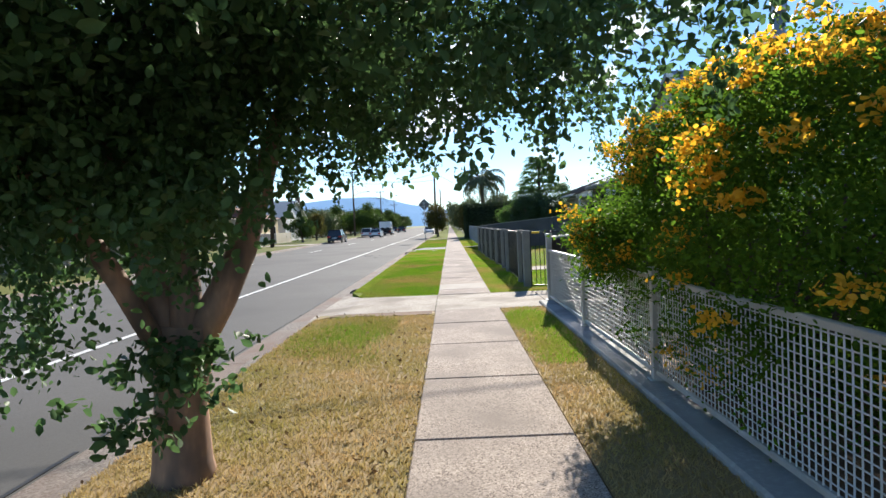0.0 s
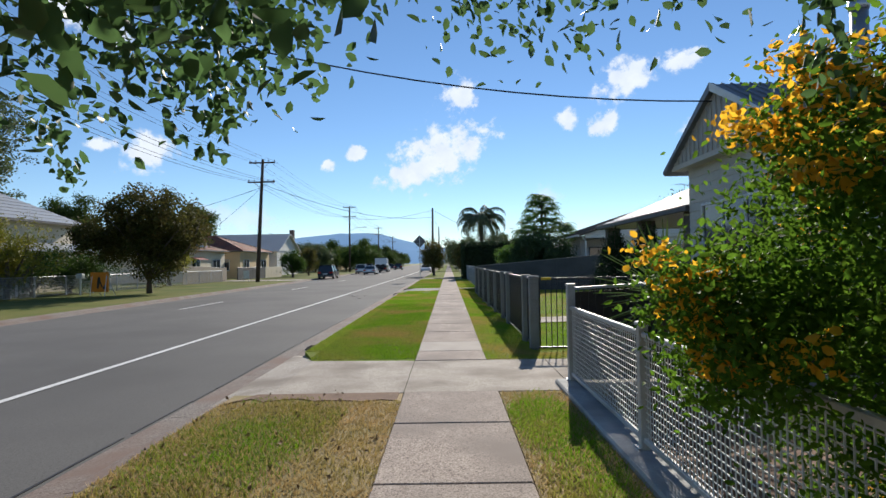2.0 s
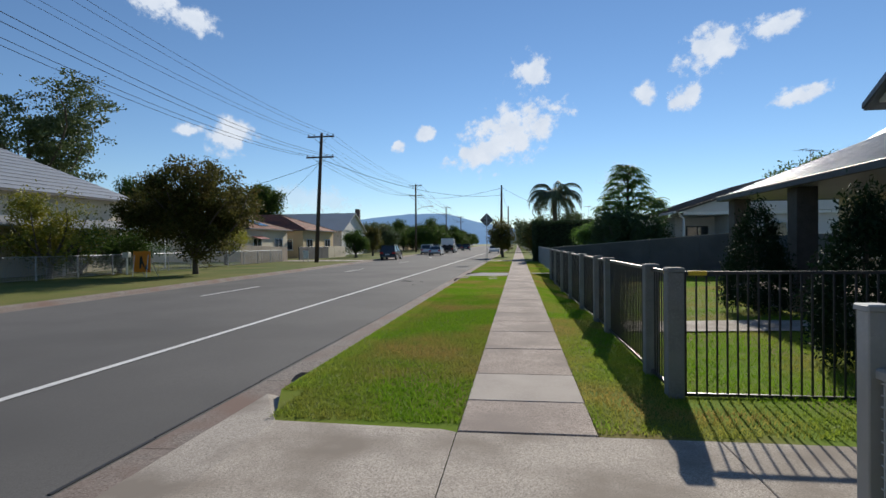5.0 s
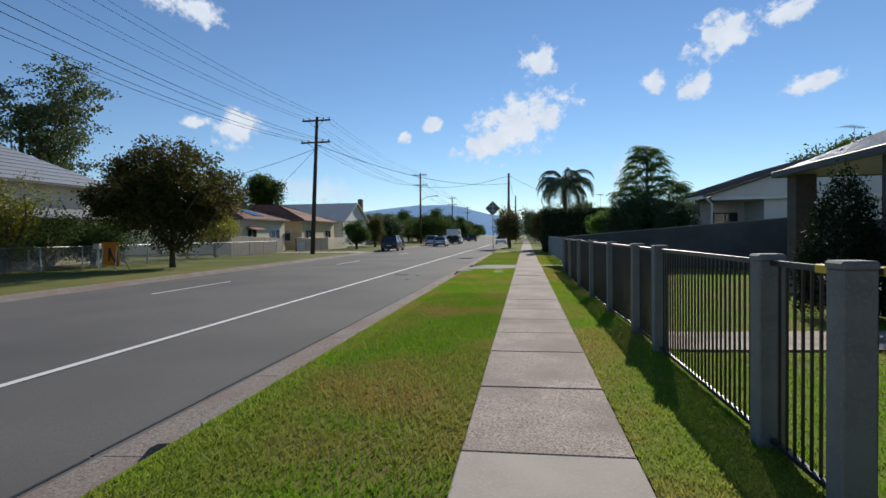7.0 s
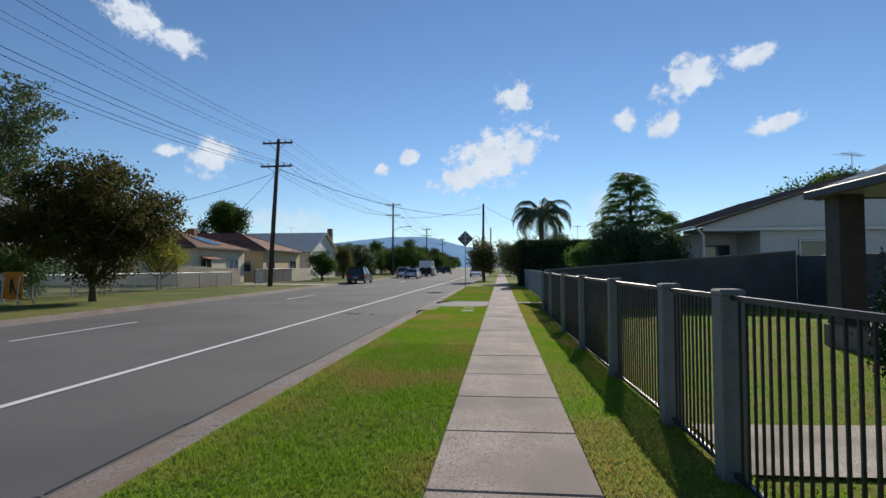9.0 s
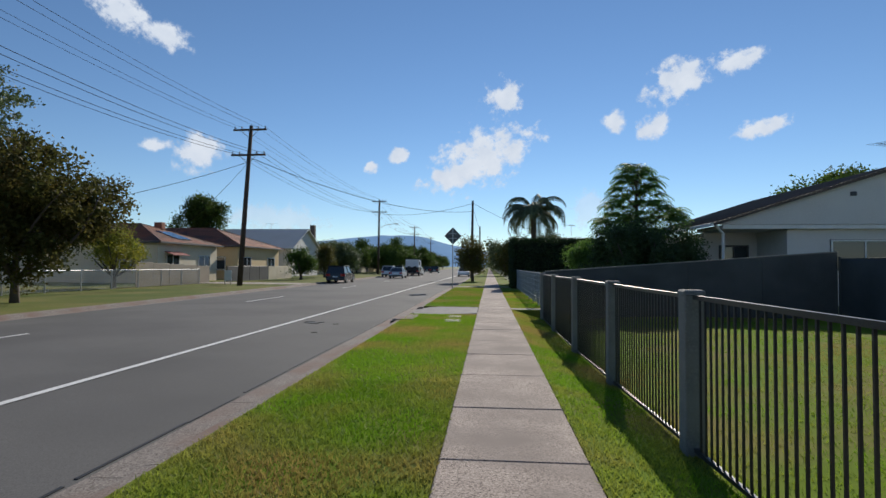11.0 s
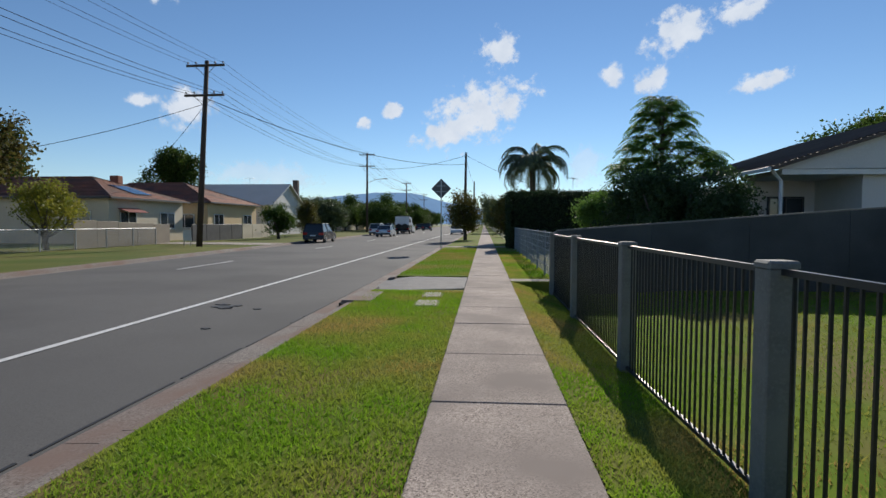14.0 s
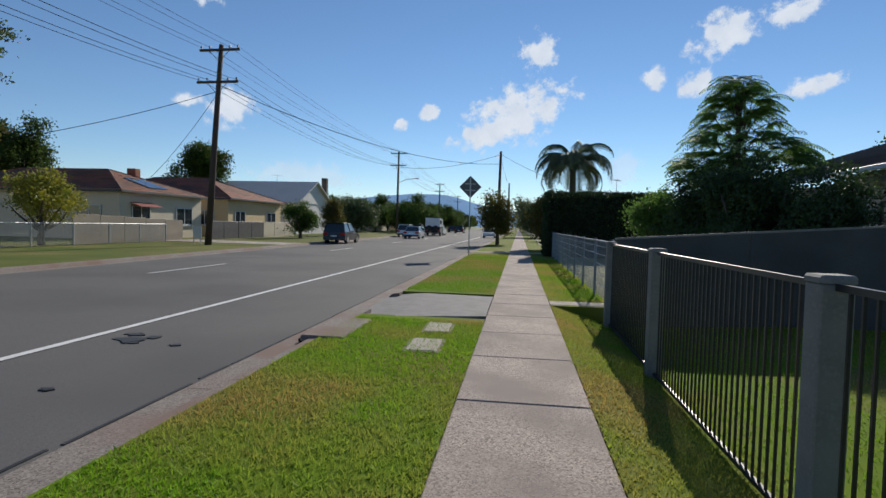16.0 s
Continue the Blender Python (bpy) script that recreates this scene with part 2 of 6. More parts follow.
class MB:
    """Collects verts and faces of one part."""

    def __init__(s):
        s.v, s.f = [], []

    def add(s, vs, fs):
        k = len(s.v)
        s.v += [tuple(v) for v in vs]
        s.f += [tuple(i + k for i in f) for f in fs]
        return s

    def box(s, x0, y0, z0, x1, y1, z1, ch=0.0):
        c = min(ch, abs(x1 - x0) / 3, abs(y1 - y0) / 3, abs(z1 - z0) / 3)
        if c <= 0:
            return s.add([(x0, y0, z0), (x1, y0, z0), (x1, y1, z0), (x0, y1, z0), (x0, y0, z1), (x1, y0, z1), (x1, y1, z1), (x0, y1, z1)],
                         [(3, 2, 1, 0), (4, 5, 6, 7), (0, 1, 5, 4), (1, 2, 6, 5), (2, 3, 7, 6), (3, 0, 4, 7)])
        ring = [(x0 + c, y0), (x1 - c, y0), (x1, y0 + c), (x1, y1 - c), (x1 - c, y1), (x0 + c, y1), (x0, y1 - c), (x0, y0 + c)]
        inn = [(x0 + c, y0 + c), (x1 - c, y0 + c), (x1 - c, y0 + c), (x1 - c, y1 - c), (x1 - c, y1 - c), (x0 + c, y1 - c), (x0 + c, y1 - c), (x0 + c, y0 + c)]
        vs = [(x, y, z0) for x, y in ring] + [(x, y, z1 - c) for x, y in ring] + [(inn[k][0], inn[k][1], z1) for k in (0, 2, 4, 6)]
        fs = [tuple(range(7, -1, -1))]
        fs += [(i, (i + 1) % 8, 8 + (i + 1) % 8, 8 + i) for i in range(8)]
        for q in range(4):
            a, b2 = 8 + 2 * q, 8 + (2 * q + 1)
            nxt = 8 + (2 * q + 2) % 8
            fs.append((a, b2, 16 + (q + 1) % 4, 16 + q))
            fs.append((b2, nxt, 16 + (q + 1) % 4))
        fs.append((16, 17, 18, 19))
        return s.add(vs, fs)

    def tube(s, pts, rads, n=8, cap=True):
        pts = [Vector(p) for p in pts]
        vs = []
        up = Vector((0.31, 0.95, 0.02))
        for i, p in enumerate(pts):
            d = (pts[min(i + 1, len(pts) - 1)] - pts[max(i - 1, 0)]).normalized()
            a = d.cross(up)
            if a.length < 0.05:
                a = d.cross(Vector((1, 0, 0)))
            a.normalize()
            b = d.cross(a)
            r = rads[i] if isinstance(rads, (list, tuple)) else rads
            vs += [tuple(p + r * (math.cos(t) * a + math.sin(t) * b)) for t in (2 * math.pi * k / n for k in range(n))]
        fs = [(i * n + k, i * n + (k + 1) % n, (i + 1) * n + (k + 1) % n, (i + 1) * n + k) for i in range(len(pts) - 1) for k in range(n)]
        if cap:
            fs += [tuple(range(n - 1, -1, -1)), tuple(range((len(pts) - 1) * n, len(pts) * n))]
        return s.add(vs, fs)

    def prism(s, outline, axis, a, b):
        """An outline of 2D points pushed along an axis from a to b."""
        def p(u, v, w):
            return {"x": (w, u, v), "y": (u, w, v), "z": (u, v, w)}[axis]
        n = len(outline)
        return s.add([p(u, v, a) for u, v in outline] + [p(u, v, b) for u, v in outline],
                     [tuple(range(n - 1, -1, -1)), tuple(range(n, 2 * n))] + [(i, (i + 1) % n, n + (i + 1) % n, n + i) for i in range(n)])

    def mesh(s, name, material, smooth=False):
        me = bpy.data.meshes.new(name)
        me.from_pydata(s.v, [], s.f)
        bm = bmesh.new()
        bm.from_mesh(me)
        bmesh.ops.recalc_face_normals(bm, faces=bm.faces)
        bm.to_mesh(me)
        bm.free()
        me.materials.append(material)
        if smooth:
            me.polygons.foreach_set("use_smooth", [True] * len(me.polygons))
        return me


def part(name, mb, material, parent=None, label="", smooth=False):
    """One mesh object, under a thing or a part."""
    me = mb.mesh(name, material, smooth) if isinstance(mb, MB) else mb
    ob = new(name, me)
    ob.parent = parent
    return tagged(ob, label) if label else ob


def thing(name, label, category, at=(0, 0, 0), rz=0, group="", kind=""):
    ob = new(name)
    ob.empty_display_size = 0.2
    ob.matrix_basis = pose(*at, 0, 0, rz)
    return tagged(ob, label, category, group, kind)


def solid(name, mb, material, label, category, kind="structure", smooth=False, group=""):
    return tagged(part(name, mb, material, None, "", smooth), label, category, group, kind)


def raw(name, verts, faces, material, smooth=False):
    """A mesh from numpy arrays of verts and equal-sided faces."""
    me = bpy.data.meshes.new(name)
    nf, k = faces.shape
    me.vertices.add(len(verts))
    me.vertices.foreach_set("co", np.ascontiguousarray(verts, dtype=np.float32).ravel())
    me.loops.add(nf * k)
    me.loops.foreach_set("vertex_index", np.ascontiguousarray(faces, dtype=np.int32).ravel())
    me.polygons.add(nf)
    me.polygons.foreach_set("loop_start", np.arange(0, nf * k, k, dtype=np.int32))
    me.update(calc_edges=True)
    me.materials.append(material)
    return me


def leaves(name, centres, size, material, rng, aspect=0.5, droop=0.3, jitter=0.35, oval=False):
    """Folded diamond leaves, two triangles-pairs each, at the centres, at random turns."""
    n = len(centres)
    a = rng.uniform(0, 2 * np.pi, n)
    e = rng.normal(-droop, 0.6, n)
    d = np.stack([np.cos(a) * np.cos(e), np.sin(a) * np.cos(e), np.sin(e)], 1)
    r = rng.normal(size=(n, 3))
    w = np.cross(d, r)
    w /= np.linalg.norm(w, axis=1, keepdims=True) + 1e-9
    up = np.cross(w, d)
    s = (size * rng.uniform(1 - jitter, 1 + jitter, n))[:, None]
    c = centres
    base, tip = c - d * s * 0.5, c + d * s * 0.5 - up * s * 0.08
    l_ = c + w * s * aspect * 0.5 + up * s * 0.1 - d * s * 0.05
    r_ = c - w * s * aspect * 0.5 + up * s * 0.1 - d * s * 0.05
    if oval:
        q1, q2 = d * s * 0.24, w * s * aspect * 0.5
        c2 = c + up * s * 0.07
        v = np.stack([base, c2 - q1 + q2 * 0.85, c2 + q1 * 0.6 + q2, tip, c2 + q1 * 0.6 - q2, c2 - q1 - q2 * 0.85], 1).reshape(-1, 3)
        k = np.arange(n)[:, None] * 6
        f = np.concatenate([k + [[0, 1, 2, 3]], k + [[0, 3, 4, 5]]], 1).reshape(-1, 4)
        return raw(name, v, f, material)
    v = np.stack([base, l_, tip, r_], 1).reshape(-1, 3)
    k = np.arange(n)[:, None] * 4
    f = np.concatenate([k + [[0, 1, 2]], k + [[0, 2, 3]]], 1).reshape(-1, 3)
    return raw(name, v, f, material)


def clumps(rng, tips, per, spread, flat=0.7):
    """Leaf places scattered about branch tips."""
    t = np.repeat(np.asarray(tips), per, 0)
    g = rng.normal(size=t.shape) * spread
    g[:, 2] *= flat
    return t + g


def grass(name, x0, x1, y0, y1, n, h, material, rng, label, zfun=None, patch=False):
    x = rng.uniform(x0, x1, n)
    y = rng.uniform(y0, y1, n)
    if patch:
        e = ((x - (x0 + x1) / 2) / (x1 - x0) * 2) ** 2 + ((y - (y0 + y1) / 2) / (y1 - y0) * 2) ** 2
        e += 0.5 * np.sin(3.1 * x + 1) * np.cos(2.3 * y) + rng.normal(0, 0.3, n)
        x, y = x[e < 0.8], y[e < 0.8]
        n = len(x)
    a = rng.uniform(0, np.pi * 2, n)
    hh = h * rng.uniform(0.4, 1.2, n)
    w = 0.004 + 0.003 * rng.random(n)
    ln = rng.normal(0, 0.55, (n, 2)) * hh[:, None]
    z0 = np.array([zfun(p, q) for p, q in zip(x, y)]) if zfun else np.zeros(n)
    b1 = np.stack([x - np.cos(a) * w, y - np.sin(a) * w, z0], 1)
    b2 = np.stack([x + np.cos(a) * w, y + np.sin(a) * w, z0], 1)
    tp = np.stack([x + ln[:, 0], y + ln[:, 1], z0 + hh], 1)
    v = np.stack([b1, b2, tp], 1).reshape(-1, 3)
    f = np.arange(3 * n).reshape(-1, 3)
    ob = new(name, raw(name, v, f, material))
    return tagged(ob, label, "grass", "", "stuff")

# ---------- ground, road, kerbs ----------
ROAD_Z = -0.10
KX = -2.40                                   # back edge of the near kerb


def far_kerb(y):
    return -13.6 - 0.03 * y


Y0, Y1 = -60.0, 420.0
g = MB()
g.add([(-2500, -600, -0.32), (2500, -600, -0.32), (2500, 2600, -0.32), (-2500, 2600, -0.32)], [(0, 1, 2, 3)])
solid("ground", g, GROUND, "grassy open ground reaching to the hills", "ground")
g = MB()
N = 40
ys = [Y0 + (Y1 - Y0) * i / N for i in range(N + 1)]
vs, fs = [], []
for y in ys:
    fk = far_kerb(y) + 0.02
    for k in range(7):
        x = -2.9 + (fk + 2.9) * k / 6
        u = k / 6
        vs.append((x, y, ROAD_Z - 0.03 + 0.075 * math.sin(math.pi * u)))
for i in range(N):
    for k in range(6):
        a = i * 7 + k
        fs.append((a, a + 7, a + 8, a + 1))
solid("road", MB().add(vs, fs), ASPHALT, "worn grey asphalt street with faint patches", "road")


def road_z(x, y):
    fk = far_kerb(y) + 0.02
    return ROAD_Z - 0.03 + 0.075 * math.sin(math.pi * max(0, min(1, (x + 2.9) / (fk + 2.9))))


def stripe(name, x, y0, y1, w, slope, label, n):
    m = MB()
    v, f = [], []
    for i in range(n + 1):
        y = y0 + (y1 - y0) * i / n
        xx = x + slope * y
        v += [(xx - w / 2, y, road_z(xx, y) + 0.007), (xx + w / 2, y, road_z(xx, y) + 0.007)]
    f = [(2 * i, 2 * i + 1, 2 * i + 3, 2 * i + 2) for i in range(n)]
    return solid(name, m.add(v, f), PAINT_LINE, label, "road marking", group="road markings")


stripe("edge_line", -5.55, -40, 300, 0.13, 0.0, "continuous white edge line painted on the asphalt", 60)
for k in range(-2, 14):
    stripe("lane_dash", -10.5, 24.3 + 15.9 * (k - 1), 28.6 + 15.9 * (k - 1), 0.11, -0.003, "short white centre dash painted on the asphalt", 2)
# tar spill on the road
rng = np.random.default_rng(5)
m = MB()
for cx, cy, r in ((-5.0, 32.1, 0.19), (-4.75, 32.3, 0.1), (-5.1, 32.4, 0.11), (-4.2, 32.0, 0.07), (-4.2, 30.0, 0.06), (-4.85, 31.95, 0.1)):
    o = []
    for k in range(11):
        a = 2 * math.pi * k / 11
        q = r * rng.uniform(0.5, 1.2)
        o.append((cx + q * math.cos(a) * 1.3, cy + q * math.sin(a)))
    z = road_z(cx, cy)
    m.prism(o, "z", z - 0.01, z + 0.012)
solid("tar_spill", m, mat("tar", (0.012, 0.012, 0.013), (0.02, 0.02, 0.02), 8, 0.6, bump=0.01), "dark clots of tar spilt on the asphalt", "tar spill", kind="stuff")

m = MB()
rngc = np.random.default_rng(9)
yy = -4.0
while yy < 60:
    ln = rngc.uniform(0.5, 2.2)
    xx = KX - 0.655 + rngc.normal() * 0.012
    zz = road_z(xx, yy)
    m.box(xx - rngc.uniform(0.008, 0.03), yy, zz - 0.02, xx + 0.012, yy + ln, zz + 0.008)
    yy += ln + rngc.uniform(0, 0.25)
solid("road_joint", m, MATS["tar"], "dark cracked joint between gutter and asphalt", "joint", kind="stuff")
# near kerb and gutter, with low crossings at the two driveways
GAPS = ((9.2, 12.9), (34.2, 38.2))


def kerb_run(y0, y1, low, name, side=1):
    top = -0.085 if low else 0.0
    prof = [(KX, -0.3), (KX, top), (KX - 0.13, top - 0.012), (KX - 0.2, top - 0.05 if not low else -0.10), (KX - 0.26, -0.115), (KX - 0.62, -0.128), (KX - 0.64, -0.3)]
    return prof


def kerb_piece(parent, y0, y1, low):
    m = MB()
    m.prism(kerb_run(y0, y1, low, ""), "y", y0, y1)
    part("kerb_stone", m, CONC, parent)


kerb = thing("kerb_near", "stained concrete kerb and gutter with open joints", "kerb", kind="structure")
y = -8.0
while y < 60:
    ln = 2.4
    low = any(a <= y + ln / 2 < b for a, b in GAPS)
    kerb_piece(kerb, y, y + ln - 0.012, low)
    y += ln
m = MB()
m.prism(kerb_run(0, 0, False, ""), "y", 60, 300)
m.prism(kerb_run(0, 0, False, ""), "y", -60, -8.02)
part("kerb_far_run", m, CONC, kerb)

kerb2 = thing("kerb_far", "low concrete kerb along the far verge", "kerb", kind="structure")
m = MB()
vs, fs = [], []
prof = [(0.45, -0.3), (0.45, -0.122), (0.12, -0.118), (0.06, -0.02), (-0.1, 0.015), (-0.1, -0.3)]
for y in (Y0, Y1):
    vs += [(far_kerb(y) + a, y, b) for a, b in prof]
n = len(prof)
fs = [(i, (i + 1) % n, n + (i + 1) % n, n + i) for i in range(n)]
part("kerb_run", m.add(vs, fs), CONC, kerb2)


def sheet(name, x0, x1, y0, y1, material, label, cat="lawn", z=0.0, drop=0.3):
    m = MB()
    m.box(x0, y0, z - drop, x1, y1, z)
    return solid(name, m, material, label, cat)


def fence_z(y):
    """Ground level along the bar fence: the strip falls away from the path."""
    a = -0.11 * max(0.0, min(1.0, (y - 11.6) / 1.3))
    return a - 0.2 * max(0.0, min(1.0, (y - 19.0) / 10.0))


def lawn_z(x, y):
    """Ground level of the strip (from the path's edge) and of the lawn behind the fence."""
    if x < 2.04:
        return fence_z(y) * max(0.0, (x - 0.97) / 1.07)
    u = max(0.0, min(1.0, (x - 2.3) / 3.7))
    return fence_z(y) + (min(-0.06, 0.5 * fence_z(y)) - fence_z(y)) * u * u * (3 - 2 * u)


def surface(name, xs, ys, zfun, material, label, cat="lawn"):
    """A ground sheet with relief, over rows of x and y."""
    v = [(x, y, zfun(x, y)) for y in ys for x in xs]
    k = len(xs)
    f = [(j * k + i, j * k + i + 1, (j + 1) * k + i + 1, (j + 1) * k + i) for j in range(len(ys) - 1) for i in range(k - 1)]
    return solid(name, MB().add(v, f), material, label, cat)


# verge lawns between kerb and path
sheet("verge_dry", KX, -0.25, -60, 9.3, SOIL_D, "dry browning lawn strip beside the kerb")
m = MB()
m.prism([(KX - 0.01, 12.75), (-1.98, 11.66), (-0.25, 11.54), (-0.25, 34.6), (KX - 0.01, 34.6)], "z", -0.3, 0.0)
solid("verge_green", m, SOIL_G, "mown green lawn strip between kerb and path", "lawn")
sheet("verge_far", KX, -0.25, 38.0, 58.6, SOIL_G, "green lawn strip beside the kerb")
sheet("verge_distant", KX, -0.25, 60.0, 400, SOIL_G, "green lawn strip running down the street")
sheet("strip_dry", 0.97, 1.76, -60, 9.3, SOIL_D, "dry lawn strip between path and mesh fence")
surface("strip_green", [0.97, 1.3, 1.7, 2.04], [11.55 + 0.82 * k for k in range(31)] + [36.6], lawn_z, SOIL_G, "narrow green lawn strip under the fence")
sheet("strip_far", 0.97, 2.3, 36.6, 58.6, SOIL_G, "narrow green lawn strip beside the path")
sheet("strip_distant", 0.97, 2.3, 60.0, 400, SOIL_G, "narrow lawn strip running down the street")
# gardens on the near side
surface("garden_house", [2.04, 2.3, 2.9, 3.6, 4.3, 5.2, 6.1, 12, 30], [11.55 + 0.82 * k for k in range(31)] + [36.6], lawn_z, SOIL_G, "fenced front lawn, bright green and mown")
sheet("garden_bed", 1.8, 30, -60, 9.8, DIRT, "shaded earth of the front garden", "garden bed", z=0.0)
sheet("garden_far", 2.3, 60, 36.5, 400, GROUND, "grassy front gardens")
# verge and gardens on the far side
m = MB()
m.add([(far_kerb(Y0) - 0.1, Y0, 0.01), (far_kerb(Y1) - 0.1, Y1, 0.01), (-120, Y1, 0.06), (-120, Y0, 0.06)], [(0, 1, 2, 3)])
solid("verge_opposite", m, VERGE2, "patchy grass verge and gardens across the street", "lawn")

# driveway 1 with its flared apron, driveway 2, crossing strips
drv = thing("driveway_1", "pale concrete driveway crossing the verge", "driveway", kind="structure")
m = MB()
m.add([(KX - 0.25, 8.5, -0.1), (-1.95, 9.3, 0.004), (-0.25, 9.32, 0.006), (-0.25, 11.53, 0.006), (-1.98, 11.64, 0.004), (KX - 0.25, 12.9, -0.1),
       (KX - 0.25, 8.5, -0.32), (-0.25, 9.32, -0.32), (-0.25, 11.53, -0.32), (KX - 0.25, 12.9, -0.32)],
      [(0, 1, 4, 5), (1, 2, 3, 4), (6, 0, 5, 9), (7, 2, 1, 0, 6), (9, 5, 4, 3, 8)])
part("concrete_slab", m, DRIVE, drv)
for a, b in ((-0.246, 1.93), (1.938, 6.74)):
    m = MB()
    m.box(a, 9.32, -0.3, b, 11.53, 0.007, 0.006)
    part("concrete_slab", m, DRIVE, drv)
rng = np.random.default_rng(8)
o = [(-0.3, 9.31), (-2.1, 9.3), (-2.38, 8.75)] + [(-2.3 + 0.2 * k, 8.86 + 0.22 * rng.random()) for k in range(11)]
solid("bare_earth_strip", MB().prism(o, "z", -0.2, 0.012), DIRT, "bare red-brown earth beside the driveway edge", "earth", kind="stuff")
m = MB()
m.add([(KX - 0.25, 34.1, -0.1), (-1.8, 34.5, 0.0), (-0.25, 34.9, 0.004), (-0.25, 37.6, 0.004), (-1.8, 37.8, 0.0), (KX - 0.25, 38.2, -0.1),
       (KX - 0.25, 34.1, -0.3), (-0.25, 34.9, -0.3), (-0.25, 37.6, -0.3), (KX - 0.25, 38.2, -0.3)],
      [(0, 1, 4, 5), (1, 2, 3, 4), (6, 0, 5, 9), (7, 2, 1, 0, 6), (9, 5, 4, 3, 8)])
solid("driveway_2", m, mat("gravelly_asphalt", (0.2, 0.19, 0.185), (0.13, 0.125, 0.12), 4, 0.9, bump=0.012, fine=40), "rough grey patched driveway crossing", "driveway")
sheet("path_crossing", KX, 6.0, 58.7, 59.9, DRIVE, "pale concrete path crossing the verge", "path", z=0.003)
sheet("gate_path", 0.97, 2.3, 36.75, 37.3, DRIVE, "short concrete path to the side gate", "path", z=0.006)
surface("garden_path", [2.2 + 0.4 * k for k in range(13)], [17.75, 18.45, 19.15], lambda x, y: lawn_z(x, y) + 0.03, DRIVE, "pale concrete garden path across the lawn", "path")
# storm drain in the kerb
d = thing("storm_drain", "concrete kerb inlet with a dark opening", "drain", (KX - 0.1, 33.2, 0), kind="structure")
m = MB()
m.box(-0.16, -0.75, -0.05, 0.45, 0.75, 0.03, 0.02)
part("lintel", m, CONC, d)
# no real hollow: a solid block whose black colour gives the inlet's shade
m = MB()
m.box(-0.24, -0.6, -0.16, 0.0, 0.6, -0.052)
part("opening", m, mat("drain_painted_shade", (0.008, 0.008, 0.008), (0.012, 0.012, 0.012), 4, 0.95), d)
for k, (yy, w) in enumerate(((32.35, 0.4), (33.6, 0.36))):
    p = thing("pit_cover", "square concrete service pit lid in the lawn", "pit cover", (-0.9, yy, 0), 2, "service pit lids")
    m = MB()
    m.box(-w / 2 - 0.05, -0.42, -0.1, w / 2 + 0.05, 0.42, 0.012, 0.01)
    part("frame", m, CONC, p)
    m = MB()
    m.box(-w / 2, -0.36, 0.0, w / 2, 0.36, 0.022, 0.008)
    part("lid", m, SLABC, p)

# ---------- pale mesh fence on its kerb ----------
base = thing("fence_footing", "low pale concrete footing under the mesh fence", "footing", kind="structure")
m = MB()
m.box(1.76, -3.0, -0.3, 2.08, 9.75, 0.06, 0.02)
part("footing", m, mat("footing_concrete", (0.42, 0.42, 0.42), (0.30, 0.30, 0.30), 2, 0.85, bump=0.004, fine=30, c=(0.25, 0.25, 0.245), cscale=1.5), base)
FX = 1.98
POSTS = [9.68, 7.0, 4.3, 1.45, -1.4]
mf = thing("mesh_fence", "pale painted steel fence with welded square wire mesh panels", "fence", (FX, 0, 0.06))
for i, py in enumerate(POSTS):
    h = 1.25 if i == 0 else 1.03
    w = 0.05 if i == 0 else 0.04
    m = MB()
    m.box(-w, py - w, -0.02, w, py + w, h, 0.006)
    p = part("post", m, WPAINT, mf)
    m = MB()
    m.box(-w - 0.01, py - w - 0.01, h, w + 0.01, py + w + 0.01, h + 0.03, 0.008)
    part("cap", m, WPAINT, p)
    m = MB()
    m.box(-w - 0.03, py - w - 0.02, -0.004, w + 0.03, py + w + 0.02, 0.012, 0.003)
    part("foot_plate", m, WPAINT, p)
for a, b in zip(POSTS[1:], POSTS[:-1]):
    m = MB()
    for z0, z1 in ((0.935, 0.98), (0.06, 0.10)):
        m.box(-0.022, a + 0.04, z0, 0.022, b - 0.04, z1, 0.008)
    p = part("panel_frame", m, WPAINT, mf)
    m = MB()
    q = 0.0035
    k = a + 0.07
    while k < b - 0.05:
        m.box(-q, k - q, 0.09, q, k + q, 0.94)
        k += 0.055
    z = 0.14
    while z < 0.93:
        m.box(-q + 0.004, a + 0.04, z - q, q + 0.004, b - 0.04, z + q)
        z += 0.055
    part("wire_mesh", m, mat("white_wire", (0.58, 0.59, 0.6), (0.5, 0.51, 0.52), 5, 0.5), p)
# dark side fence behind the yucca
p = thing("side_fence", "dark stained paling fence with a pale capping rail", "fence", (FX, 9.76, 0))
for k in range(60):
    m = MB() if k == 0 else m
    if k == 0:
        m.box(0, -0.012, 0.03, 0.096, 0.012, 1.0, 0.003)
        pal = m.mesh("paling", BRFENCE)
    o = part("paling", pal, BRFENCE, p)
    o.location, o.scale = (0.06 + k * 0.1, 0.0, 0.0), (1, 1, 1.22 + 0.0045 * k)
m = MB()
m.add([(0.05, -0.04, 1.25), (6.1, -0.04, 1.52), (6.1, 0.04, 1.52), (0.05, 0.04, 1.25), (0.05, -0.04, 1.285), (6.1, -0.04, 1.555), (6.1, 0.04, 1.555), (0.05, 0.04, 1.285)],
      [(3, 2, 1, 0), (4, 5, 6, 7), (0, 1, 5, 4), (1, 2, 6, 5), (2, 3, 7, 6), (3, 0, 4, 7)])
part("capping_rail", m, WPAINT, p)

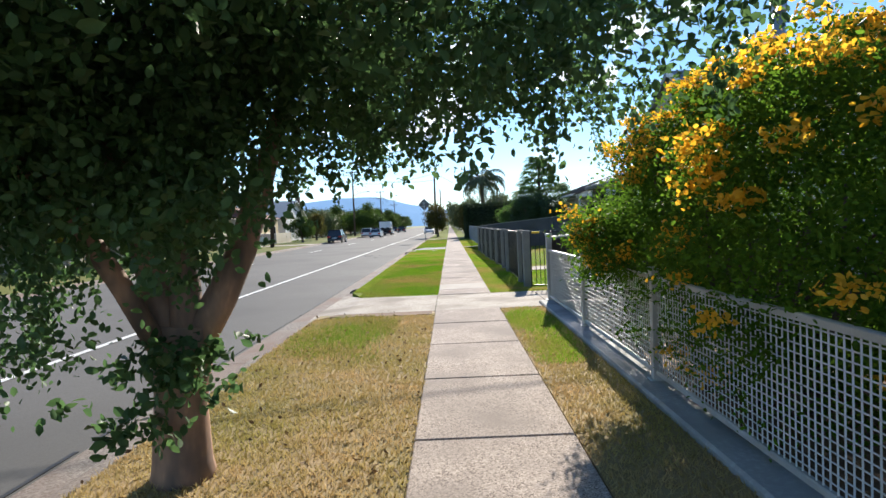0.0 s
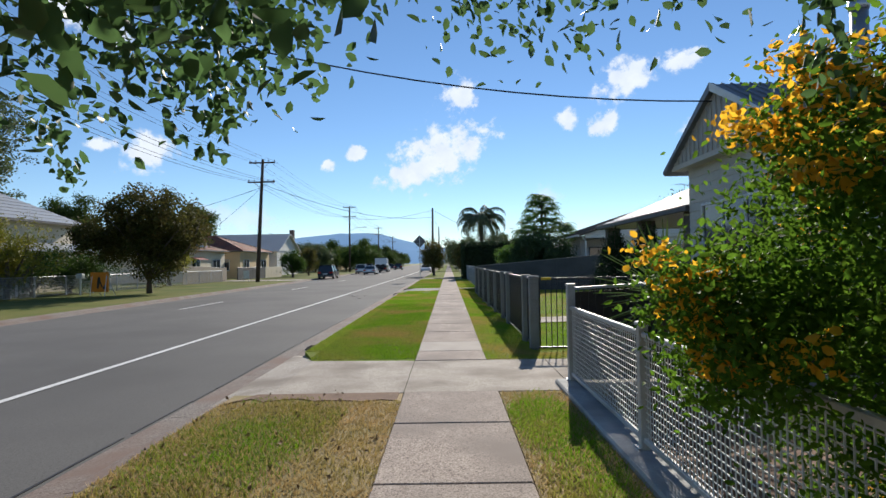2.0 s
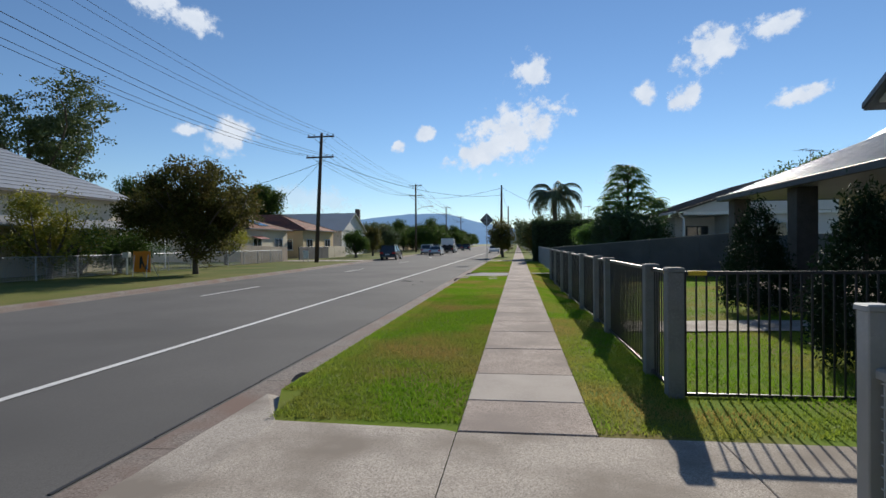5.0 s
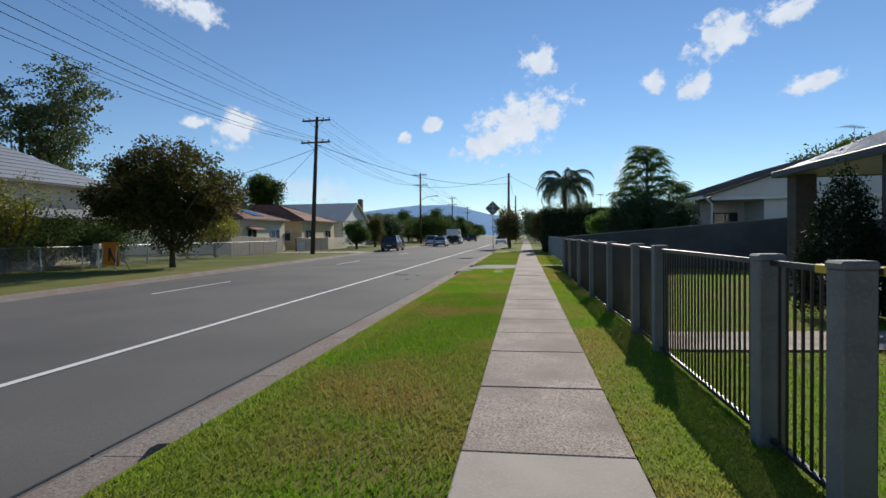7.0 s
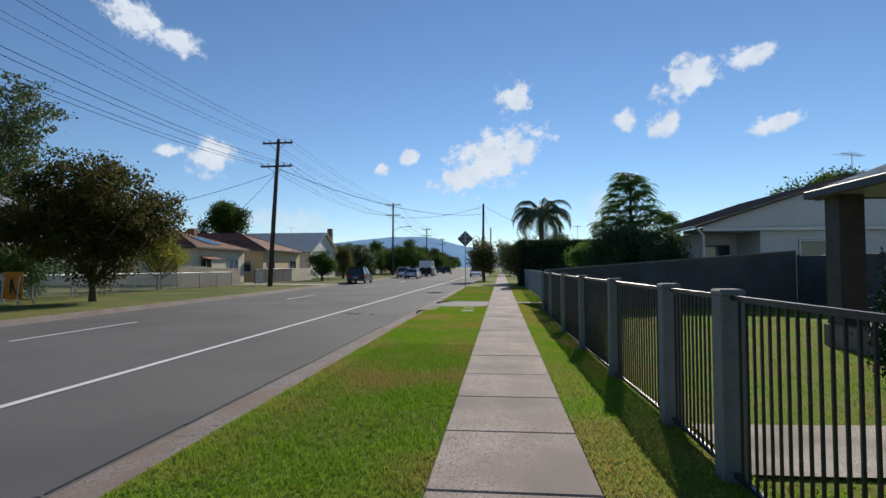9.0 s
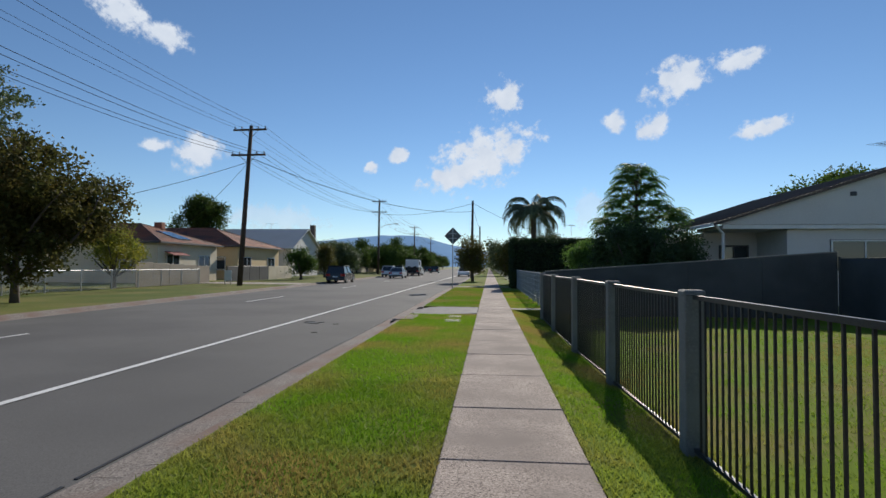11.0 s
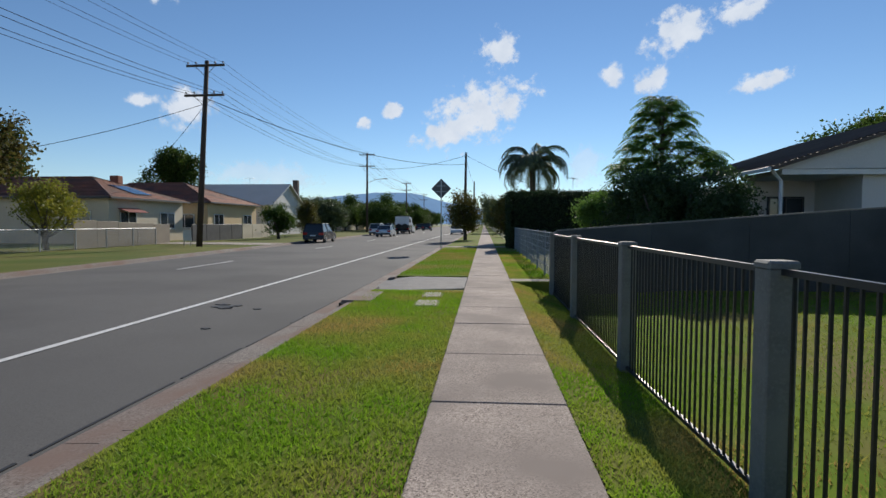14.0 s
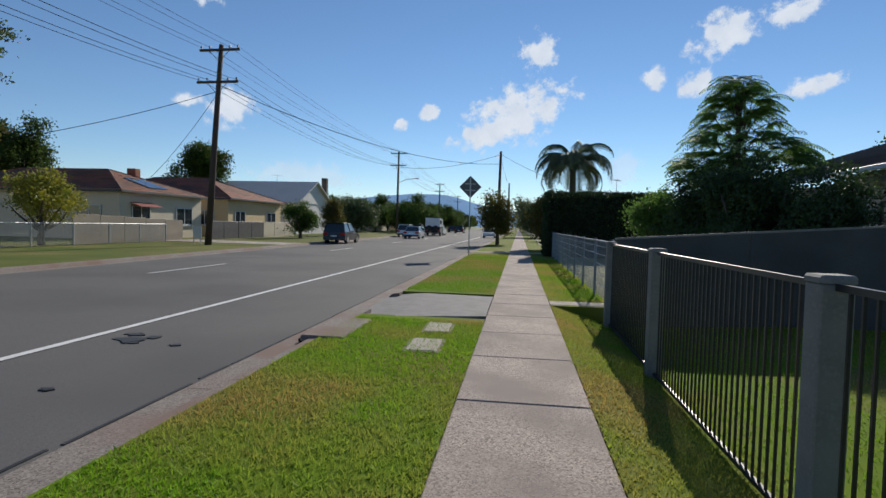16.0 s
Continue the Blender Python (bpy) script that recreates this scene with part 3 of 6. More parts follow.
# ---------- black bar fence with grey posts ----------
BX = 2.04
FP = [13.27, 14.35, 17.7, 19.2, 21.95, 25.2, 28.72, 32.6, 36.1]
RAIL = 1.31
pm = MB()
pm.box(-0.09, -0.09, -0.6, 0.09, 0.09, 1.31, 0.01)
cm = MB()
cm.box(-0.098, -0.098, 1.31, 0.098, 0.098, 1.355, 0.015)
bm_ = MB()
bm_.box(-0.0085, -0.0085, 0.0, 0.0085, 0.0085, 1.0)
post_me, cap_me, bar_me = pm.mesh("post", POSTC), cm.mesh("cap", POSTC), bm_.mesh("bar", BLACK)
bf = thing("bar_fence", "black metal bar fence between square grey rendered posts", "fence", (BX, 0, 0))
for py in FP:
    p = part("post", post_me, POSTC, bf)
    p.location = (0, py, 0)
    part("cap", cap_me, POSTC, p)


def rail(name, parent, a, b, h):
    """A straight flat rail between two points, h high, under their level."""
    a, b = Vector(a), Vector(b)
    d = (b - a).normalized()
    s = Vector((-d.y, d.x, 0)).normalized() * 0.019
    k = Vector((0, 0, h))
    v = [a - s - k, a + s - k, b + s - k, b - s - k, a - s, a + s, b + s, b - s]
    return part(name, MB().add(v, [(3, 2, 1, 0), (4, 5, 6, 7), (0, 1, 5, 4), (1, 2, 6, 5), (2, 3, 7, 6), (3, 0, 4, 7)]), BLACK, parent)


def bars(parent, a, b, step):
    """Upright bars from the sloping foot rail a-b up to the top rail."""
    a, b = Vector(a), Vector(b)
    n = int((b - a).length / step)
    for k in range(1, n):
        q = a.lerp(b, k / n)
        o = part("bar", bar_me, BLACK, parent)
        o.location, o.scale = q, (1, 1, RAIL - 0.02 - q.z)


for i, (a, b) in enumerate(zip(FP[:-1], FP[1:])):
    if i == 2:
        continue
    fa, fb = (0, a + 0.09, fence_z(a) + 0.09), (0, b - 0.09, fence_z(b) + 0.09)
    tr = rail("top_rail", bf, (0, a + 0.09, RAIL), (0, b - 0.09, RAIL), 0.04)
    rail("bottom_rail", bf, fa, fb, 0.035)
    bars(tr, fa, fb, 0.112)
TAG = mat("yellow_tag", (0.75, 0.5, 0.02), (0.65, 0.42, 0.02), 4, 0.6)
part("warning_tag", MB().box(-0.026, 13.42, 1.265, 0.026, 13.62, 1.318, 0.006), TAG, bf, "small yellow tag")
pg = thing("pedestrian_gate", "narrow black metal bar gate, closed", "gate", (BX, FP[2], fence_z(FP[2])))
gl, gz = FP[3] - FP[2], -fence_z(FP[2])
rail("top_rail", pg, (0, 0.1, RAIL + gz), (0, gl - 0.1, RAIL + gz), 0.04)
rail("bottom_rail", pg, (0, 0.1, 0.1), (0, gl - 0.1, 0.1), 0.035)
for k in range(1, 13):
    o = part("bar", bar_me, BLACK, pg)
    o.location, o.scale = (0, 0.1 + (gl - 0.2) * k / 13, 0.08), (1, 1, RAIL + gz - 0.1)
part("latch", MB().box(-0.03, 0.1, 0.85, 0.03, 0.2, 1.02, 0.01), BLACK, pg)
# the driveway gate stands open, swung in at right angles to the fence
pg = thing("driveway_gate", "wide black metal bar gate swung open across the lawn edge", "gate", (BX + 0.1, FP[0], fence_z(FP[0])))
gz = -fence_z(FP[0])
rail("top_rail", pg, (0, 0, RAIL + gz), (3.1, 0, RAIL + gz), 0.035)
rail("bottom_rail", pg, (0, 0, 0.05), (3.1, 0, 0.05), 0.035)
part("end_stile", MB().box(3.07, -0.02, 0.02, 3.11, 0.02, RAIL + gz, 0.004), BLACK, pg)
part("hinge_stile", MB().box(-0.005, -0.02, 0.02, 0.03, 0.02, RAIL + gz, 0.004), BLACK, pg)
for k in range(1, 28):
    o = part("bar", bar_me, BLACK, pg)
    o.location, o.scale = (0.03 + 0.1095 * k, 0, 0.04), (1, 1, RAIL + gz - 0.06)
part("warning_tag", MB().box(0.05, -0.026, RAIL + gz - 0.045, 0.25, 0.026, RAIL + gz + 0.008, 0.006), TAG, pg, "small yellow tag")

# boundary wall of dark sheets behind the lawn
p = thing("boundary_fence", "smooth charcoal panel boundary fence with a lighter capping", "fence", (0, 36.35, 0))
X0, X1, Z0, Z1 = 2.15, 12.0, 1.41, 2.14
nseg = 4
for k in range(nseg):
    a, b = X0 + (X1 - X0) * k / nseg, X0 + (X1 - X0) * (k + 1) / nseg
    za, zb = Z0 + (Z1 - Z0) * k / nseg, Z0 + (Z1 - Z0) * (k + 1) / nseg
    m = MB()
    m.prism([(a + 0.006, -0.5), (b - 0.006, -0.5), (b - 0.006, zb - 0.03), (a + 0.006, za - 0.03)], "y", -0.025, 0.025)
    part("panel", m, DKFENCE, p)
    m = MB()
    m.prism([(a, za - 0.03), (b, zb - 0.03), (b, zb + 0.01), (a, za + 0.01)], "y", -0.045, 0.045)
    part("capping", m, POSTC, p)
p = thing("boundary_fence_return", "charcoal sheet fence panel returning to the house", "fence", (12.05, 26.7, -0.2))
for k in range(4):
    m = MB()
    m.box(-0.02, k * 2.4, 0, 0.02, k * 2.4 + 2.3, 2.1, 0.005)
    part("sheet", m, DKFENCE, p)
    m = MB()
    m.box(-0.05, k * 2.4 + 2.3, 0, 0.05, k * 2.4 + 2.4, 2.16, 0.005)
    part("post", m, DKFENCE, p)

# blue-grey wire fence further on
p = thing("wire_fence", "weathered blue-grey wire and pipe fence", "fence", (2.1, 36.3, 0))
for k in range(9):
    m = MB()
    m.tube([(0, k * 2.35, -0.1), (0, k * 2.35, 1.38)], 0.03, 8)
    part("post", m, BLUEF, p)
for k in range(8):
    m = MB()
    for z in (0.12, 0.35, 0.58, 0.8, 1.02, 1.2):
        m.tube([(0, k * 2.35, z), (0, k * 2.35 + 2.35, z)], 0.008, 4)
    for j in range(1, 20):
        m.box(-0.004, k * 2.35 + j * 0.1175 - 0.004, 0.1, 0.004, k * 2.35 + j * 0.1175 + 0.004, 1.3)
    m.tube([(0, k * 2.35, 1.32), (0, k * 2.35 + 2.35, 1.32)], 0.022, 6)
    part("wire_panel", m, BLUEF, p)

# ---------- plants of the near side ----------


def limb(m, a, b, r0, r1, rng, bend=0.12, n=6):
    a, b = Vector(a), Vector(b)
    L = (b - a).length
    off = Vector(rng.normal(size=3) * bend * L)
    pts = [a.lerp(b, t) + off * math.sin(math.pi * t) * 0.5 for t in (i / n for i in range(n + 1))]
    m.tube(pts, [r0 + (r1 - r0) * i / n for i in range(n + 1)], 9)
    return pts


rng = np.random.default_rng(11)
tree = thing("street_tree", "multi-stemmed crepe myrtle with mottled bark and drooping dark leaves", "tree", (-1.76, 2.78, 0))
m = MB()
m.tube([(0.0, 0, -0.15), (0.0, 0, 0.1), (0.01, 0.01, 0.5), (0.04, 0.03, 0.8), (0.06, 0.03, 1.02)], [0.24, 0.19, 0.165, 0.185, 0.17], 14)
part("trunk", m, BARK, tree, smooth=True)
ends = []
for a, b, c, r in (((-0.05, 0, 0.78), (-0.15, 0.0, 1.5), (-0.4, -0.2, 2.9), 0.085), ((0.05, 0.02, 0.85), (0.06, 0.05, 1.65), (0.15, 0.3, 3.1), 0.085),
                   ((0.1, 0.04, 0.86), (0.43, 0.15, 1.5), (0.8, 0.5, 2.9), 0.09), ((-0.04, -0.05, 0.8), (-0.3, -0.5, 1.8), (-1.0, -1.0, 2.8), 0.055)):
    m = MB()
    m.tube([Vector(a), Vector(a).lerp(Vector(b), 0.5) + Vector((0.02, 0, 0)), Vector(b), Vector(b).lerp(Vector(c), 0.55), Vector(c)], [r * 1.3, r * 1.2, r * 1.08, r * 0.75, r * 0.4], 10)
    part("limb", m, BARK, tree, smooth=True)
    ends.append(c)
m = MB()
tips = []
for c in ends:
    for _ in range(9):
        a = rng.uniform(0, 6.28)
        r = rng.uniform(0.8, 2.4)
        t = (c[0] + r * math.cos(a), c[1] + r * math.sin(a), rng.uniform(2.6, 4.6))
        pts = limb(m, c, t, 0.03, 0.008, rng)
        tips.append(t)
part("branch_work", m, BARKD, tree, smooth=True)
pts = []
while len(pts) < 1700:
    x, y, z = rng.uniform(-4.6, 3.6), rng.uniform(-3.6, 2.3), rng.uniform(1.0, 5.2)
    # the canopy's underside rises away from the kerb side
    low = 1.95 + 0.12 * (x + 1.5) + 0.35 * math.sin(1.7 * x + 0.6) * math.cos(1.9 * y)
    if x < -0.15:
        low = 1.3 + 0.25 * math.sin(2.1 * y + x) if y < 0 else 2.3 + 0.25 * math.sin(3.1 * x)
    if x > 0.9:
        low = 2.25 + 0.2 * math.sin(3 * x + y)
    if y > 0.4:
        low = max(low, 2.5 + 0.25 * math.sin(2.7 * x + 1.3 * y))
    if y < -0.9:
        low = max(low, 2.3)
    q = ((x + 0.2) / 3.6) ** 2 + (y / 3.3) ** 2 + ((z - 2.9) / 2.3) ** 2
    if z > low and q < rng.uniform(0.75, 1.1) and q > 0.05:
        pts.append((x, y, z))
pts += [(rng.uniform(-1.3, 1.0), rng.uniform(-0.25, 0.5), rng.uniform(2.0, 3.1)) for _ in range(120)]
pts += [(rng.uniform(-2.6, 0.75), rng.uniform(-1.15, -0.25), rng.uniform(1.65, 2.7)) for _ in range(230)]
part("crown", leaves("crown", clumps(rng, pts, 92, 0.16), 0.056, LEAF, rng, 0.58, 0.5, oval=True), LEAF, tree)
# sprays that hang from the canopy's underside
hang = []
for p in pts:
    if p[2] < 2.7 and rng.random() < 0.35:
        L = rng.uniform(0.15, 0.5)
        for t in np.linspace(0, 1, 14):
            hang.append((p[0] + 0.15 * t * math.sin(9 * p[0]), p[1] + 0.1 * t, p[2] - 0.1 - L * t))
for sx, sy, z1, z0 in ((-0.62, -0.55, 1.6, 0.55), (-0.82, -0.5, 1.7, 0.75), (-0.45, -0.5, 1.6, 0.9), (-0.95, -0.3, 1.7, 1.0), (-0.6, -0.2, 1.6, 0.75)):
    for t in np.linspace(0, 1, 26):
        hang.append((sx - 0.12 * t + rng.normal() * 0.03, sy - 0.1 * t, z1 + (z0 - z1) * t))
part("hanging_sprays", leaves("hanging_sprays", clumps(rng, hang, 5, 0.04), 0.045, LEAF, rng, 0.6, 0.8, oval=True), LEAF, tree)
sh = [(rng.normal() * 0.17, -0.2 + rng.normal() * 0.14, rng.uniform(0.42, 0.98)) for _ in range(46)]
sh = [(x + (0.12 if z > 0.6 else -0.05), y, z) for x, y, z in sh]
sho = part("basal_shoots", leaves("basal_shoots", clumps(rng, sh, 16, 0.06), 0.07, LEAF, rng, 0.6, 0.4, oval=True), LEAF, tree)
tagged(sho, kind="stuff")

rng = np.random.default_rng(12)
bush = thing("flowering_bush", "large yellow-flowering shrub spilling over the mesh fence", "shrub", (2.75, 3.75, 0))
m = MB()
for k in range(14):
    a = rng.uniform(0, 6.28)
    limb(m, (rng.normal() * 0.25, rng.normal() * 0.5, -0.05), (0.8 * math.cos(a), 1.4 * math.sin(a), rng.uniform(1.5, 2.3)), 0.035, 0.01, rng)
part("stem", m, BARKD, bush, smooth=True)
pts, fl = [], []
while len(pts) < 1250:
    x, y, z = rng.uniform(-1.5, 2.0), rng.uniform(-3.0, 3.0), rng.uniform(0.3, 2.95)
    rx = 0.88 + 0.25 * math.sin(2.3 * y - 1.6)
    if x < -0.8 and z < 1.25 + 0.4 * math.sin(2.2 * y + 0.3):
        continue
    q = (x / (rx + 0.15 if x < 0 else 1.9)) ** 2 + ((y - 0.05) / 2.3) ** 2 + ((z - 1.38) / 1.48) ** 2
    q += 0.18 * math.sin(5 * y + 3 * z) * math.cos(4 * x)
    if q < 1.05 and q > rng.uniform(0.2, 0.7):
        pts.append((x, y, z))
        if q > 0.8 and rng.random() < (0.75 if z > 1.9 else 0.22) and (x < 0.6 or z > 2.0):
            fl.append((x * 1.06, y * 1.05, 1.3 + (z - 1.3) * 1.08))
for _ in range(42):
    c = (rng.normal(-1.05, 0.13), rng.normal(1.3, 0.22), rng.uniform(1.0, 1.65))
    pts.append(c)
    if rng.random() < 0.35:
        fl.insert(0, (c[0] - 0.05, c[1] - 0.05, c[2] + 0.08))
part("foliage", leaves("foliage", clumps(rng, pts, 105, 0.125), 0.043, LEAFY, rng, 0.48, 0.25, oval=True), LEAFY, bush)
for c in fl[:250]:
    pc = clumps(rng, [c], 64, 0.075, 0.55)
    part("flower_cluster", leaves("flower_cluster", pc, 0.046, FLOWER, rng, 0.7, -0.2, oval=True), FLOWER, bush)

rng = np.random.default_rng(13)
yu = thing("yucca", "spiky green yucca with long stiff blades", "yucca", (2.98, 9.0, 0))
m = MB()
m.tube([(0, 0, -0.05), (0.02, 0, 0.6), (0, 0, 1.25)], [0.1, 0.085, 0.07], 10)
part("trunk", m, BARKD, yu, smooth=True)
for k in range(95):
    a = k * 2.39996
    e = math.radians(80 - 118 * (k / 95) ** 0.85 + rng.normal() * 6)
    L = rng.uniform(0.7, 1.0)
    d = Vector((math.cos(a) * math.cos(e), math.sin(a) * math.cos(e), math.sin(e)))
    s = d.cross(Vector((0, 0, 1))).normalized()
    o = Vector((0, 0, 1.3 - 0.25 * k / 95))
    u = s.cross(d)
    rows = [(0.0, 0.018), (0.25, 0.026), (0.6, 0.022), (1.0, 0.001)]
    vs = []
    for t, w in rows:
        c = o + d * L * t - Vector((0, 0, 1)) * 0.12 * t * t
        vs += [c - s * w + u * 0.008, c - u * 0.004, c + s * w + u * 0.008]
    fs = []
    for i in range(3):
        q = 3 * i
        fs += [(q, q + 1, q + 4, q + 3), (q + 1, q + 2, q + 5, q + 4)]
    part("blade", MB().add(vs, fs), YUC, yu)


def conifer(at, h, r, seed):
    g2 = np.random.default_rng(seed)
    t = thing("conifer_shrub", "dense dark cone-shaped conifer beside the porch", "conifer", at, group="porch conifers")
    m = MB()
    m.tube([(0, 0, -0.05), (0, 0, h * 0.9)], [0.07, 0.02], 8)
    part("trunk", m, BARKD, t)
    pts = []
    for _ in range(420):
        u = g2.random() ** 0.7
        z = 0.08 * h + 0.92 * h * (1 - u)
        rr = r * min(1, u * 1.5) ** 0.8 * g2.uniform(0.75, 1.02)
        a = g2.uniform(0, 6.28)
        pts.append((rr * math.cos(a), rr * math.sin(a), z))
    part("foliage", leaves("foliage", clumps(g2, pts, 26, 0.09, 1.2), 0.085, CONIF, g2, 0.35, -0.6), CONIF, t)


conifer((6.0, 20.9, -0.1), 2.75, 0.72, 3)
conifer((4.9, 14.8, -0.1), 2.4, 0.6, 4)

# ---------- generic trees ----------


def leafy_tree(name, label, at, h, r, trunk_h, n_cl, per, size, lm, seed, flat=0.75, spread=0.3, trunk_r=0.16, gap=0.25, bark=None, group="", lean=0.0, z_low=None):
    g2 = np.random.default_rng(seed)
    t = thing(name, label, "tree", at, group=group)
    bark = bark or BARKD
    zc = (h + trunk_h) / 2
    hz = (h - trunk_h) / 2
    m = MB()
    m.tube([(0, 0, -0.2), (0.03 * h * lean, 0, trunk_h * 0.5), (lean, 0, trunk_h), (lean, 0.05, zc)], [trunk_r * 1.25, trunk_r, trunk_r * 0.85, trunk_r * 0.4], 9)
    for k in range(8):
        a = k * 0.785 + g2.uniform(0, 0.5)
        limb(m, (lean, 0, trunk_h * g2.uniform(0.75, 1.0)), (lean + r * 0.7 * math.cos(a), r * 0.7 * math.sin(a), zc + hz * g2.uniform(-0.3, 0.6)), trunk_r * 0.5, trunk_r * 0.12, g2, 0.15, 5)
    part("trunk", m, bark, t, smooth=True)
    lobes = [(lean + g2.normal() * r * 0.42, g2.normal() * r * 0.42, zc + g2.normal() * hz * 0.42, g2.uniform(0.22, 0.5)) for _ in range(16)]
    pts = []
    while len(pts) < n_cl:
        lx, ly, lz, lr = lobes[g2.integers(len(lobes))]
        d = g2.normal(size=3)
        d /= np.linalg.norm(d)
        q = lr * (g2.random() ** gap)
        p = (lx + d[0] * q * r, ly + d[1] * q * r, lz + d[2] * q * hz * 1.2)
        e = ((p[0] - lean) / r) ** 2 + (p[1] / r) ** 2 + ((p[2] - zc) / hz) ** 2
        if e < g2.uniform(0.7, 1.45):
            pts.append(p)
    part("crown", leaves("crown", clumps(g2, pts, per, spread, flat), size, lm, g2, 0.6, 0.2), lm, t)
    return t


leafy_tree("verge_tree", "round-crowned crepe myrtle on the far verge", (-18.8, 37.0, 0), 6.7, 4.3, 1.0, 760, 56, 0.16, LEAF_R, 21, spread=0.24)
leafy_tree("gum_tree", "tall open-crowned eucalyptus behind the houses", (-75, 82, 0), 31, 12, 10, 380, 46, 0.5, LEAF_GUM, 22, 0.45, 0.75, 0.5, gap=0.6)
leafy_tree("garden_tree", "yellowing weeping shrub in a front garden", (-24.4, 32.6, 0), 4.9, 2.6, 0.7, 200, 40, 0.14, LEAF_YEL, 23, spread=0.28)
leafy_tree("garden_shrub", "dark rounded shrub in a front garden", (-25.6, 36.0, 0), 3.6, 2.6, 0.3, 220, 40, 0.14, LEAF_T, 24, spread=0.28)
leafy_tree("garden_shrub", "dark rounded shrub in a front garden", (-25.0, 38.5, 0), 3.4, 2.6, 0.3, 220, 40, 0.14, LEAF_T, 25, spread=0.28)
leafy_tree("garden_shrub", "small yellow-green tree by the house fence", (-24.8, 51.0, 0), 4.0, 1.9, 0.9, 200, 40, 0.14, LEAF_YEL, 26, spread=0.25)
leafy_tree("garden_shrub", "flowering garden shrub beside a driveway", (-20.8, 76, 0), 3.6, 1.7, 0.6, 200, 40, 0.16, LEAF_T, 27, spread=0.25)
leafy_tree("garden_shrub", "dark garden shrub beside a driveway", (-21.5, 87, 0), 4.3, 1.6, 0.8, 200, 40, 0.17, LEAF_R, 28, spread=0.28)
leafy_tree("background_tree", "dark tree behind the tiled roofs", (-44, 96, 0), 12.6, 3.4, 5, 420, 50, 0.3, LEAF_T, 29, spread=0.5)
leafy_tree("background_tree", "dark pine-like tree behind the roofs", (-50, 74, 0), 11.6, 3.0, 3, 420, 50, 0.25, LEAF_T, 30, spread=0.45)
for x, y, h, r, sd in ((8.0, 40.9, 3.5, 1.25, 32), (6.9, 42.2, 4.0, 1.5, 39), (6.3, 44.2, 3.9, 1.5, 45)):
    leafy_tree("garden_shrub", "dense dark shrub close behind the boundary fence", (x, y, -0.2), h, r, 0.2, 520, 60, 0.1, HEDGE, sd, spread=0.2)
leafy_tree("garden_shrub", "bright green shrub at the hedge's end", (5.5, 46.0, 0), 3.1, 1.15, 0.4, 240, 46, 0.11, LEAF_JAC, 33, spread=0.18)


def feathery_tree(at, h, seed):
    """Tiers of long drooping compound leaves on rising limbs."""
    g2 = np.random.default_rng(seed)
    t = thing("feathery_tree", "tiered tree with long feathery compound leaves", "tree", at)
    m = MB()
    m.tube([(0, 0, -0.3), (0.1, 0, h * 0.4), (0.0, 0, h * 0.7), (0.1, 0, h * 0.96)], [0.16, 0.12, 0.08, 0.02], 9)
    fronds = MB()
    for z, r, n in ((0.93, 0.4, 8), (0.86, 0.75, 12), (0.78, 0.95, 12), (0.69, 1.2, 12), (0.62, 1.9, 20), (0.56, 2.1, 22), (0.49, 1.7, 16)):
        for k in range(n):
            a = 2.39996 * k + g2.uniform(-0.3, 0.3) + 9 * z
            q = r * g2.uniform(0.45, 1.0)
            tip = Vector((q * math.cos(a), q * math.sin(a), h * z + g2.normal() * 0.16))
            limb(m, (0, 0, max(0.28 * h, h * z - 0.75 - 0.3 * q)), tip, 0.025, 0.008, g2, 0.1, 4)
            for _ in range(7):
                b = a + g2.normal() * 0.95
                L = g2.uniform(0.55, 0.95)
                e = g2.uniform(0.0, 0.8)
                sd = Vector((-math.sin(b), math.cos(b), 0))
                for j in range(13):
                    u = j / 12
                    el = e - 0.75 * u
                    c = tip + Vector((math.cos(b) * L * u, math.sin(b) * L * u, L * u * math.sin(el)))
                    w = 0.28 * math.sin(math.pi * (0.15 + 0.8 * u))
                    fw = Vector((math.cos(b), math.sin(b), 0)) * 0.045
                    for sg in (-1, 1):
                        fronds.add([c - fw * 0.4, c + sd * sg * w * 0.5 + fw * 0.3 + Vector((0, 0, 0.02)), c + sd * sg * w + fw * 1.6 - Vector((0, 0, 0.06)), c + sd * sg * w * 0.45 + fw * 1.7], [(0, 1, 2, 3)])
    part("trunk", m, BARKD, t, smooth=True)
    me = bpy.data.meshes.new("crown")
    me.from_pydata(fronds.v, [], fronds.f)
    me.materials.append(LEAF_JAC)
    part("crown", me, LEAF_JAC, t)


feathery_tree((7.85, 46.0, 0), 7.2, 31)
leafy_tree("background_tree", "broad tree rising behind the white house", (31, 68, 0), 10.0, 4.8, 3, 700, 50, 0.32, LEAF_T, 34, spread=0.5)
leafy_tree("kerb_tree", "small reddish street tree by the kerb", (-1.6, 74, 0), 4.5, 1.9, 1.1, 260, 40, 0.17, LEAF_R, 35, spread=0.25)
leafy_tree("path_shrub", "overgrown shrub beside the path", (2.3, 66, 0), 3.6, 1.5, 0.3, 200, 40, 0.17, LEAF_R, 36, spread=0.25)
far = leafy_tree("distant_tree", "leafy green tree along the street", (-20, 132, 0), 7.2, 5.2, 0.7, 380, 36, 0.3, LEAF_T, 37, spread=0.42, group="distant street trees")
far2 = leafy_tree("distant_tree", "leafy green tree along the street", (3, 112, 0), 6.8, 4.0, 0.7, 320, 36, 0.3, LEAF_GUM, 38, spread=0.42, group="distant street trees")
rng = np.random.default_rng(40)
